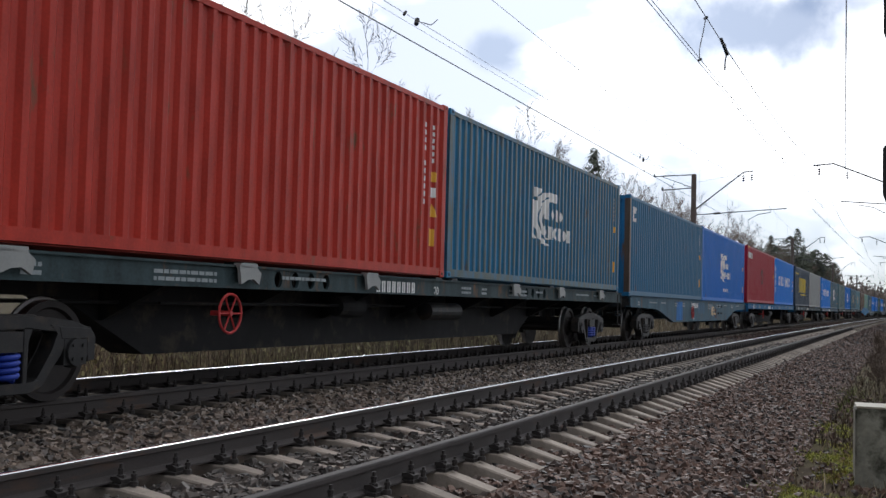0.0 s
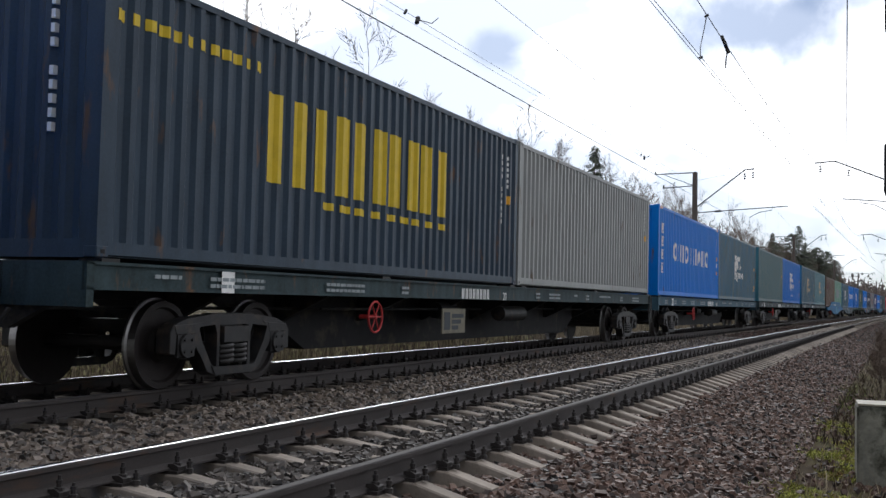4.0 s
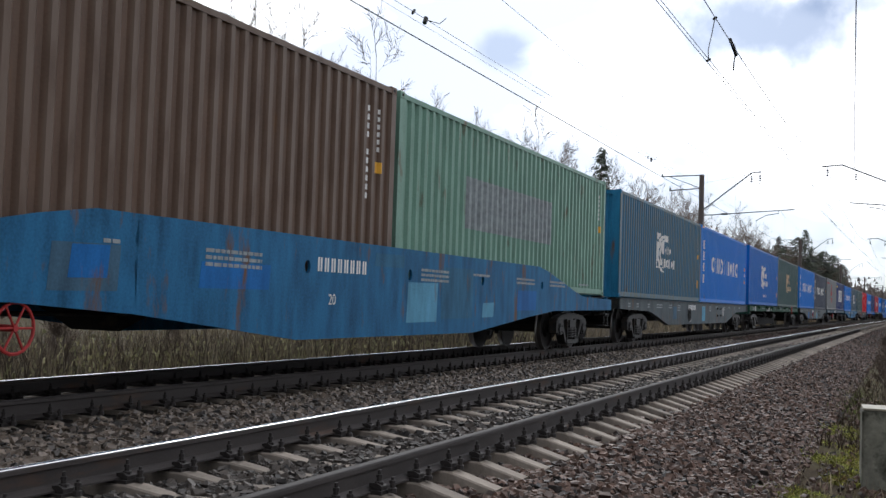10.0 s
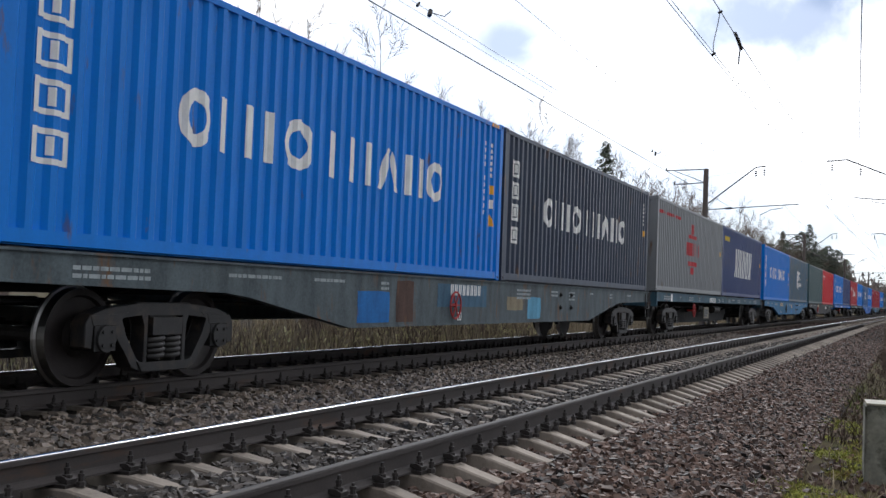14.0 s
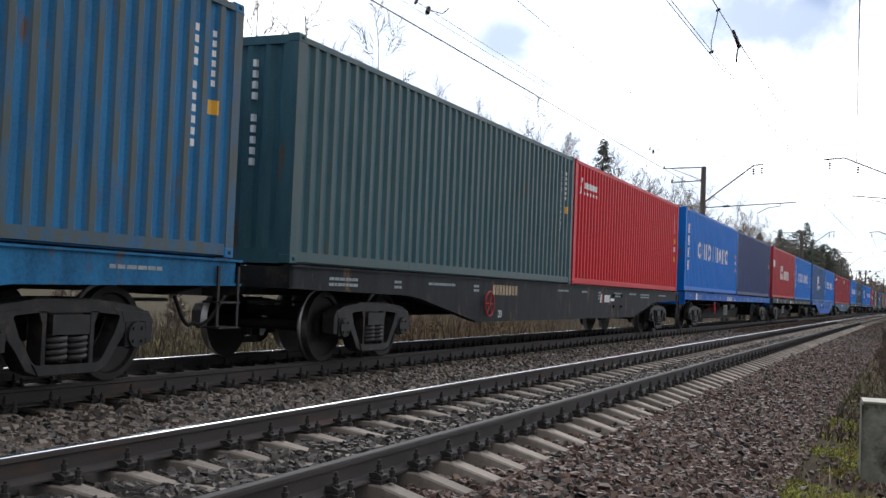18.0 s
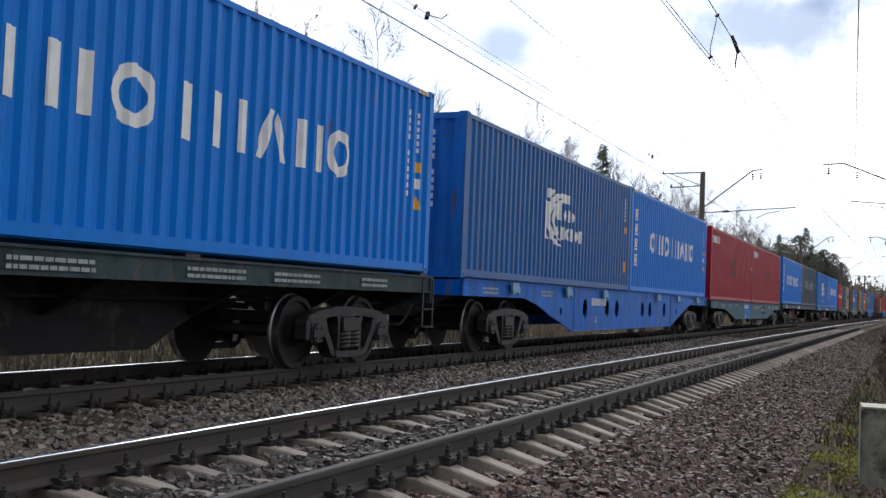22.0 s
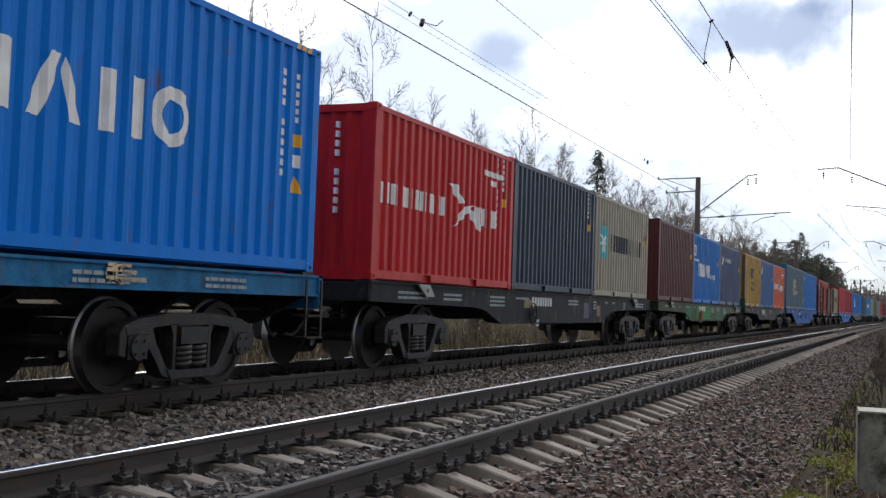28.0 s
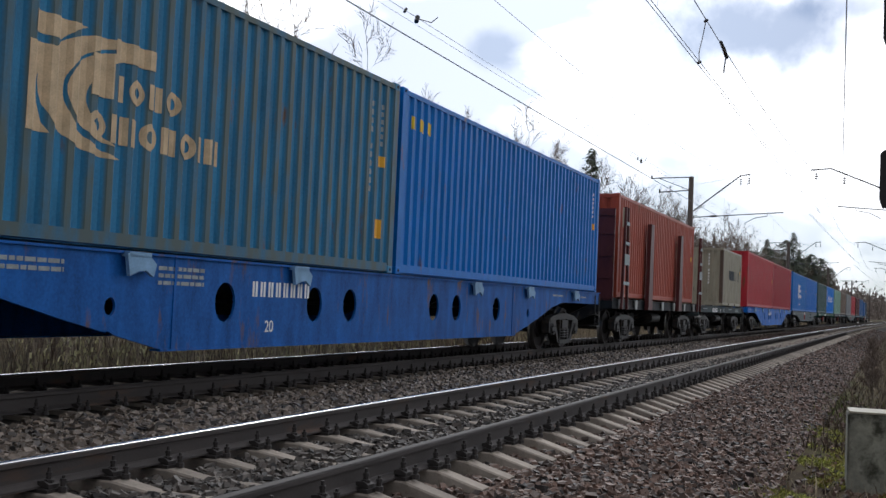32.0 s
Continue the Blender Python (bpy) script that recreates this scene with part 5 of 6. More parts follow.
# ---- the train: wagon by wagon from its head; kind, centre along the train, length, deck height, colour, containers ----
SINO = (40, M_SINO, "bright blue forty-foot container with white lettering", (("wide", M_WHITE),))
TC = "crescent"
TRAIN = [
    ("slots", 0.0, 25.8, 1.44, M_W_TEAL, [(40, M_RED, "red corrugated forty-foot container", ()), (40, M_TEAL, "dark teal container with a white crescent mark", ((TC, M_WHITE),))]),
    ("belly", 25.775, 25.8, 1.33, M_W_BLUEGREY, [(40, M_TEAL_BLUE, "weathered blue-teal container with a white square mark", (("square", M_WHITE),)), (40, M_BLUE, "blue container with a white crescent mark", (("crescent_name", M_WHITE),))]),
    ("flat", 51.565, 25.9, 1.38, M_W_OLDBLUE, [(40, M_DARK_RED, "dark red container with a dark oval mark", (("six", M_WHITE), ("oval", None))), SINO]),
    ("flat", 77.593, 26.0, 1.37, M_W_TEAL, [(40, M_SLATE, "slate-dark container with large yellow marks", (("five_yellow", None), ("url_yellow", None))), (40, M_LIGHT_GREY, "plain pale grey container", ())]),
    ("flat", 103.547, 26.0, 1.34, M_W_BLUEGREY, [SINO, (40, M_TEAL, "dark teal container with a white crescent mark", ((TC, M_WHITE),))]),
    ("flat", 129.569, 26.0, 1.37, M_W_TEAL, [(40, M_GREEN_GREY, "plain grey-green container of corrugated steel", ()), (40, M_BLUE, "blue container with a white crescent mark", (("crescent_name", M_WHITE),))]),
    ("flat", 155.614, 26.0, 1.39, M_W_TEAL, [(40, M_TEAL, "dark teal container with a faded cream crescent mark", ((TC, M_CREAM),)), (40, M_TEAL_LIGHT, "pale teal container with a faded orange crescent mark", ((TC, M_CREAM),))]),
    ("well", 181.847, 26.1, 1.28, M_W_OLDBLUE, [(40, M_BROWN, "brown container with ghosted lettering", (("ghost", M_MAROON),)), (40, M_PALE_GREEN, "pale green container with a faded block", (("faded_block", M_PALE),))]),
    ("belly", 207.938, 25.9, 1.27, M_W_GREY, [(40, M_TEAL, "dark teal container with a white crescent mark", ((TC, M_WHITE),)), SINO]),
    ("flat", 233.591, 25.7, 1.31, M_W_GREEN, [(40, M_BLUE, "blue container with a white crescent mark", (("crescent_name", M_WHITE),)), (40, M_GREEN, "dark green container with a faded cream crescent mark", ((TC, M_CREAM),))]),
    ("belly", 259.23, 25.7, 1.31, M_W_GREY, [SINO, (40, M_NAVY_GREY, "dark grey-blue container with white lettering", (("wide", M_WHITE),))]),
    ("flat", 285.007, 25.8, 1.35, M_W_BLUEGREY, [(40, M_GREY, "grey container with a red figure", (("figure_red", None),)), (40, M_NAVY, "navy container with white slanted marks", (("slanted", M_WHITE), ("yellow_top", None)))]),
    ("belly", 310.843, 25.8, 1.31, M_W_OLDBLUE, [SINO, (40, M_DUSTY_BLUE, "dusty blue container with a cream crescent mark", ((TC, M_WHITE),))]),
    ("belly", 336.569, 25.8, 1.3, M_W_DARK, [(40, M_DARK_GREEN, "plain dark green container of corrugated steel", ()), (40, M_BRIGHT_RED, "bright red container with a small white mark", (("stick_logo", M_WHITE),))]),
    ("flat", 362.409, 25.9, 1.37, M_W_BLUE, [SINO, (40, M_NAVY, "plain navy container of corrugated steel", ())]),
    ("flat", 388.336, 25.9, 1.38, M_W_TEAL, [(40, M_FADED_RED, "faded red container with white marks", (("k_mark", M_WHITE),)), SINO]),
    ("holes", 414.259, 25.8, 1.36, M_W_BLUE, [(40, M_OLD_BLUE, "dull blue container with a white crescent mark", ((TC, M_WHITE),)), SINO]),
    ("belly", 439.953, 25.8, 1.29, M_W_BLUEGREY, [(40, M_DARK_RED, "dark red container with a dark oval mark", (("six", M_WHITE), ("oval", None)))] * 2),
    ("flat", 465.926, 26.0, 1.39, M_W_TEAL, [SINO, (40, M_SLATE, "dark slate container with white lettering", (("wide", M_PALE),))]),
    ("flat", 491.953, 26.0, 1.37, M_W_OLDBLUE, [(40, M_BLUE, "blue container with a white crescent mark", (("crescent_name", M_WHITE),)), SINO]),
    ("belly", 515.008, 19.8, 1.33, M_W_DARK, [(20, M_SCARLET, "faded scarlet twenty-foot container with white marks", (("harbour", M_WHITE),)), (20, M_SLATE, "dark slate twenty-foot container", ()), (20, M_BEIGE, "beige twenty-foot container with a star mark", (("star_square", None), ("star", M_WHITE), ("six_dark", None)))]),
    ("belly", 534.935, 19.8, 1.33, M_W_OLDGREEN, [(20, M_MAROON, "maroon-brown twenty-foot container of corrugated steel", ()), (20, M_ROYAL, "blue twenty-foot container with white slanted marks", (("four_slant", M_WHITE),)), (20, M_WORN_NAVY, "worn navy twenty-foot container with small white marks", (("crown_name", M_WHITE),))]),
    ("belly", 554.941, 19.8, 1.35, M_W_DARK, [(20, M_YELLOW, "yellow twenty-foot container with dark marks", (("m_dark", None),)), (20, M_OLD_BLUE, "blue twenty-foot container with a round badge", (("round_badge", None), ("badge_red", None))), (20, M_ORANGE, "orange-red twenty-foot container with white marks", (("harbour", M_WHITE), ("harbour_red", None)))]),
    ("holes", 577.712, 25.8, 1.4, M_W_DEEPBLUE, [(40, M_TEAL, "teal container with a cream crescent mark", ((TC, M_CREAM),)), (40, M_ROYAL, "plain blue container with small yellow marks", (("two_yellow", None),))]),
    ("stakes", 598.2, 14.6, 1.3, M_W_DARK, [(40, M_ORANGE_RED, "weathered orange-brown container between stakes", (("pale_plate", None),))]),
    ("flat", 612.0, 14.2, 1.3, M_W_TEAL, [None, (20, M_BEIGE, "pale beige-grey twenty-foot container", (("six_dark", None),))]),
    ("holes", 633.0, 25.8, 1.36, M_W_BLUE, [(40, M_FADED_RED, "faded red container of corrugated steel", ()), (40, M_DARK_RED, "dark red container of corrugated steel", ())]),
    ("belly", 659.0, 25.9, 1.34, M_W_GREY, [(40, M_ROYAL, "blue container with a white crescent mark", (("crescent_name", M_WHITE),)), (40, M_BLUE, "blue container of corrugated steel", ())]),
    ("flat", 685.0, 25.9, 1.36, M_W_GREEN, [(40, M_GREEN, "dark green container of corrugated steel", ()), SINO]),
    ("flat", 711.0, 25.9, 1.36, M_W_TEAL, [(40, M_PALE_GREEN, "pale green container of corrugated steel", ()), (40, M_BROWN, "brown container of corrugated steel", ())]),
    ("belly", 737.0, 25.9, 1.34, M_W_GREY, [(40, M_GREY, "grey container of corrugated steel", ()), (40, M_FADED_RED, "faded red container of corrugated steel", ())]),
    ("flat", 763.0, 25.9, 1.36, M_W_BLUEGREY, [(40, M_MAROON, "maroon container of corrugated steel", ()), (40, M_OLD_BLUE, "dull blue container of corrugated steel", ())]),
    ("flat", 787.0, 19.8, 1.36, M_W_DARK, [(20, M_OLD_BLUE, "dull blue twenty-foot container", ()), (20, M_SLATE, "dark slate twenty-foot container", ()), None]),
]
ROLLING = []             # thing, centre of its wagon along the train, its place on the wagon


def build_train():
    for i, (kind, u, length, deck, mat, loads) in enumerate(TRAIN):
        w = wagon(kind, length, deck, mat, i, M_BLUE_SPRING if i == 0 else None)
        ROLLING.append((w, u, Matrix.Identity(4)))
        n = len(loads)
        for j, spec in enumerate(loads):
            if spec is None:
                continue
            size, gap = (12.192, 0.12) if spec[0] == 40 else (6.058, 0.06)
            x = (j - (n - 1) / 2) * (size + gap)
            m = Matrix.Translation((x, 0, deck - 0.005))
            ROLLING.append((container(spec, m), u, m))


def train_at(t):
    """Metres along the line of the first wagon's centre: the train slows a little as it passes."""
    v = (t - 16) / 16
    return 0.15548 * v ** 3 + 3.57948 * v ** 2 - 289.94592 * v - 276.58048


def on_line(x):
    return Matrix.Translation((x, FAR_Y - 0.035 + bend(x), FAR_Z)) @ Matrix.Rotation(heading(x), 4, "Z")

# ---- ground, ballast and track ----
STRETCH = [-40, -20, -8, 0] + [2 * i for i in range(1, 16)] + list(range(32, 62, 4)) + list(range(70, 200, 10)) + list(range(200, 420, 20)) + list(range(420, 1000, 60))


def profile(y):
    """Height of the ground across the line (y as if the line were straight)."""
    table = [(-400, -1.6), (-60, -1.5), (-12, -1.3), (-4, -1.05), (-1.0, -0.86), (0.3, -0.78), (1.0, -0.7), (2.2, -0.41), (2.6, -0.352), (2.75, -0.37), (3.2, -0.335), (3.6, -0.305), (5.0, -0.3), (5.45, -0.265), (5.8, -0.215),
             (6.6, -0.21), (6.95, -0.225), (9.9, -0.235), (10.3, -0.28), (11.6, -0.95), (14.0, -1.15), (18, -1.0), (40, -0.9), (400, -0.5)]
    for (a, za), (b, zb) in zip(table, table[1:]):
        if a <= y <= b:
            return za + (zb - za) * (y - a) / (b - a)
    return table[-1][1]


def sheet(name, ys, mat, rough, kind, label, lift=0.0):
    verts, faces = [], []
    for x in STRETCH:
        for y in ys:
            z = profile(y) + lift + rough * noise.noise((x * 0.6, y * 0.6, 3.0))
            verts.append((x, y + bend(x), z))
    n = len(ys)
    for i in range(len(STRETCH) - 1):
        for j in range(n - 1):
            a = i * n + j
            faces.append((a, a + n, a + n + 1, a + 1))
    return tagged(new(name, from_arrays(name, verts, faces, mat)), label, "ground", "", kind)


bm = bmesh.new()
far = [-2500, -400, -60, -12, -4, -1, 0.3, 1.0, 1.6, 10.6, 11.6, 14, 18, 40, 400, 2500]
xs = [-900, -200] + STRETCH + [1400, 3000]
grid = [[bm.verts.new((x, y + bend(min(x, 900)), (profile(max(-400, min(400, y))) if not 1.5 < y < 10.7 else -0.75) + 0.05 * noise.noise((x * 0.4, y * 0.5, 0)))) for y in far] for x in xs]
for r0, r1 in zip(grid, grid[1:]):
    for j in range(len(far) - 1):
        bm.faces.new((r0[j], r1[j], r1[j + 1], r0[j + 1]))
tagged(new("ground", mesh_of("ground", bm, M_SOIL)), "dry brown soil with moss beside the railway", "ground", "", "structure")
# sheet under the loose stones, with the shade between them in its colour
sheet("ballast_bed", [0.95, 1.2, 1.5, 2.0, 2.15, 2.5, 3.2, 4.0, 4.8, 5.6, 6.6, 7.4, 8.2, 9.0, 9.9, 10.3, 10.9, 11.5], M_BALLAST_SHADE, 0.02, "structure", "grey-brown crushed stone ballast under the tracks", 0.005)

RAIL_SHAPE = [(-0.075, -0.18), (0.075, -0.18), (0.075, -0.168), (0.02, -0.15), (0.01, -0.14), (0.01, -0.05), (0.0365, -0.04), (0.0365, -0.015), (0.026, -0.007),
              (-0.026, -0.007), (-0.0365, -0.015), (-0.0365, -0.04), (-0.01, -0.05), (-0.01, -0.14), (-0.02, -0.15), (-0.075, -0.168)]
HEAD_SHAPE = [(-0.0335, -0.0075), (-0.03, -0.0042), (-0.021, -0.0012), (0.0, 0.0), (0.021, -0.0012), (0.03, -0.0042), (0.0335, -0.0075)]


def along(shape, y, z, closed, mat, name, parent):
    verts, faces = [], []
    n = len(shape)
    for x in STRETCH:
        for a, b in shape:
            verts.append((x, y + bend(x) + a, z + b))
    for i in range(len(STRETCH) - 1):
        for j in range(n if closed else n - 1):
            p, q = i * n + j, i * n + (j + 1) % n
            faces.append((p, q, q + n, p + n))
    return part(name, from_arrays(name, verts, faces, mat), None, parent)


SPACING = {NEAR_Y: (0.588, 5.25), FAR_Y: (0.572, 7.39)}      # from sleeper to sleeper, place of one of them
half = 1.3
bm = bmesh.new()
rows = []
for y, z, w in ((-half, -0.11, 0.088), (-0.93, -0.008, 0.088), (-0.62, -0.004, 0.086), (-0.3, -0.05, 0.076), (0.3, -0.05, 0.076), (0.62, -0.004, 0.086), (0.93, -0.008, 0.088), (half, -0.11, 0.088)):
    rows.append([bm.verts.new(p) for p in ((-0.11, y, -0.24), (-w, y, z - 0.012), (-w + 0.014, y, z), (w - 0.014, y, z), (w, y, z - 0.012), (0.11, y, -0.24))])
for r0, r1 in zip(rows, rows[1:]):
    for i in range(5):
        bm.faces.new((r0[i], r0[i + 1], r1[i + 1], r1[i]))
bm.faces.new(rows[0][::-1])
bm.faces.new(rows[-1])
SLEEPER = mesh_of("sleeper", bm, M_SLEEPER)
bm = bmesh.new()
box(bm, -0.07, 0.07, -0.15, 0.15, -0.01, 0.018)
for s in (-1, 1):
    prism(bm, [(s * 0.05, 0.035), (s * 0.14, 0.01), (s * 0.14, 0.045), (s * 0.1, 0.065), (s * 0.05, 0.06)], -0.045, 0.045, swap=True)
    lathe(bm, [(0.04, 0.033), (0.07, 0.031), (0.075, 0.019), (0.095, 0.018), (0.097, 0.023), (0.115, 0.021), (0.117, 0.013), (0.145, 0.012)], 7, "z", (0.0, s * 0.1, 0))
    lathe(bm, [(0.0, 0.032), (0.03, 0.03), (0.034, 0.019), (0.06, 0.018), (0.062, 0.024), (0.08, 0.022), (0.082, 0.012), (0.1, 0.011)], 7, "z", (0.035, s * 0.18, 0))
FASTENING = mesh_of("rail_fastening", bm, M_IRON)


def track(name, y, z, words):
    t = tagged(new(name), words, "track", "", "structure")
    for s in (-1, 1):
        sunk = 0.02 if s < 0 and y == NEAR_Y else 0.0      # the curve's inner rail lies a little lower
        along(RAIL_SHAPE, y + s * GAUGES[y] / 2, z - sunk, True, M_RAIL, "rail", t)
        # nearer rail: the dark reflection is put into the head's colour
        o = along(HEAD_SHAPE, y + s * GAUGES[y] / 2, z + 0.002 - sunk, False, M_HEAD if s > 0 else M_DARK_REFLECTION_HEAD, "running_surface", t)
        o.data.shade_smooth()
    return t


def sleepers(t, y, z):
    """The near sleepers one by one, the distant ones joined."""
    bm = bmesh.new()
    step, first = SPACING[y]
    for i in range(-18, 620):
        x = first + i * step
        m = on_line(x)
        m.translation = Vector((x, y + bend(x), z - 0.2))
        if i < 131:
            s = part("sleeper", SLEEPER, None, t)
            s.matrix_basis = m
            for k in (-1, 1):
                f = part("rail_fastening", FASTENING, None, s)
                f.location = (0, k * GAUGES[y] / 2, 0)
        else:
            for s0, s1 in ((-half, half),):
                c = m.translation
                box(bm, c.x - 0.085, c.x + 0.085, c.y + s0, c.y + s1, c.z - 0.2, c.z - 0.05)
                for k in (-1, 1):
                    for e in (-0.12, 0.12):
                        box(bm, c.x - 0.04, c.x + 0.04, c.y + k * GAUGES[y] / 2 + e - 0.04, c.y + k * GAUGES[y] / 2 + e + 0.04, c.z, c.z + 0.1)
    o = part("distant_sleepers", bm, M_SLEEPER, t)
    tagged(o, kind="stuff")


# ---- loose stones ----
def even(y0, y1, x0, x1):
    def where(rng):
        return rng.uniform(x0, x1), rng.uniform(y0, y1), rng.uniform(0.05, 0.1)
    return where


def stones(name, count, where, mat, label, seed):
    rng = np.random.RandomState(seed)
    base = np.array([(-1, -1, -0.6), (1, -0.8, -0.7), (0.9, 1, -0.6), (-0.8, 0.9, -0.7), (-0.7, -0.6, 0.7), (0.6, -0.7, 0.8), (0.7, 0.5, 0.6), (-0.5, 0.7, 0.75)]) * 0.5
    quads = np.array([(0, 3, 2, 1), (4, 5, 6, 7), (0, 1, 5, 4), (1, 2, 6, 5), (2, 3, 7, 6), (3, 0, 4, 7)])
    verts, faces = np.zeros((count, 8, 3)), np.zeros((count, 6, 4), int)
    for i in range(count):
        x, y, size = where(rng)
        shape = (base + rng.uniform(-0.14, 0.14, (8, 3))) * size * rng.uniform((0.7, 0.6, 0.55), (1.25, 1.1, 1.0))
        a, b = rng.uniform(0, 6.283), rng.uniform(-1.1, 1.1)
        ca, sa, cb, sb = math.cos(a), math.sin(a), math.cos(b), math.sin(b)
        turn = np.array(((ca, -sa, 0), (sa, ca, 0), (0, 0, 1))) @ np.array(((1, 0, 0), (0, cb, -sb), (0, sb, cb)))
        verts[i] = shape @ turn.T + (x, y + bend(x), profile(y) + rng.uniform(0.0, 0.05))
        faces[i] = quads + 8 * i
    me = from_arrays(name, verts.reshape(-1, 3).tolist(), faces.reshape(-1, 4).tolist(), mat)
    return tagged(new(name, me), label, "ballast", "", "stuff")


def spread(y0, y1, x0, x1, gaps=True):
    def where(rng):
        while True:
            u = rng.uniform()
            x = x0 * (x1 / x0) ** u
            y = rng.uniform(y0, y1)
            if gaps:
                near_rail = any(abs(y - c - s * GAUGES[c] / 2) < 0.12 for c in (NEAR_Y, FAR_Y) for s in (-1, 1))
                on_sleeper = any(abs(y - c) < half + 0.06 and abs(((x - SPACING[c][1] + 0.29) % SPACING[c][0]) - 0.29) < (0.04 if abs(y - c) < 0.33 else 0.13 if abs(y - c) < 0.8 else 0.17) for c in (NEAR_Y, FAR_Y))
                if near_rail or on_sleeper:
                    continue
            return x, y, rng.uniform(0.04, 0.095) if y > 5.3 else rng.uniform(0.042, 0.1)
    return where


# ---- overhead line ----
def mast(x, y, side, arm, hang, name="catenary_mast"):
    """A concrete mast with a hinged bracket, insulators and a registration arm; side: towards which y the arms point; arm: the
    bracket's bends as (out, height over the rail); hang: its insulators."""
    yy = y + bend(x)
    g = profile(y)
    thing = new(name)
    thing.matrix_basis = Matrix.Translation((x, yy, g))
    tagged(thing, "tapered concrete catenary mast with steel bracket arms", "catenary mast", "catenary masts")
    top = 9.13 - g
    bm = bmesh.new()
    lathe(bm, [(-0.3, 0.21), (0.0, 0.21), (top, 0.15), (top + 0.03, 0.1)], 14, "z")
    part("post", bm, M_MAST, thing, smooth=True)
    s = side
    bm = bmesh.new()
    tube(bm, [(0, s * o, z - g) for o, z in arm], 0.04)
    rod(bm, (0, s * 0.15, 8.65 - g), (0, s * (arm[1][0] - 0.3), arm[1][1] - 0.12 - g), 0.006, n=6)
    part("bracket", bm, M_STEEL, thing)
    bm = bmesh.new()
    tip = 5.4 if side < 0 else 4.6
    tube(bm, [(0, s * 0.15, 6.68 - g), (0, s * tip, 7.02 - g)], 0.03)
    tube(bm, [(0, s * (tip - 0.9), 6.96 - g), (0, s * (tip - 0.9), 6.8 - g), (0, s * (tip - 1.6), 6.68 - g), (0, s * (tip - 2.2), 6.36 - g)], 0.022)
    rod(bm, (0, s * 1.2, 6.75 - g), (0, s * 1.6, 6.77 - g), 0.07, n=10)
    part("registration_arm", bm, M_STEEL, thing)
    for o, z in hang:
        bm = bmesh.new()
        for k in range(3):
            lathe(bm, [(-0.03, 0.03), (0, 0.1), (0.05, 0.03)], 10, "z", (0, s * o, z - g - 0.24 - k * 0.13))
        rod(bm, (0, s * o, z - g - 0.6), (0, s * o, z - g), 0.012, n=6)
        part("insulator", bm, M_SIGNAL, thing)
    if side < 0:
        bm = bmesh.new()
        for z, z1, r in ((9.12, 9.06, 2.45), (8.32, 8.2, 1.95)):
            rod(bm, (0, 0, z - g), (0, r, z1 - g), 0.035, n=6)
            rod(bm, (0, r - 0.05, z1 - g), (0, r - 0.05, z1 + 0.18 - g), 0.05, n=8)
        rod(bm, (0, 0.1, 8.34 - g), (0, 1.95, 9.05 - g), 0.022, n=6)
        part("feeder_arm", bm, M_STEEL, thing)
    return thing


def wire(name, spots, r, words):
    bm = bmesh.new()
    tube(bm, spots, r, 5)
    return tagged(new(name, mesh_of(name, bm, M_WIRE)), words, "wire", "overhead wires")


def sagging(x0, x1, y0, y1, z, sag, n=14):
    out = []
    for i in range(n + 1):
        u = i / n
        x = x0 + (x1 - x0) * u
        out.append((x, y0 + (y1 - y0) * u + bend(x), z - sag * 4 * u * (1 - u)))
    return out


MASTS_X = [-2.0, 66.0, 127.0, 190.0, 255.0, 325.0]


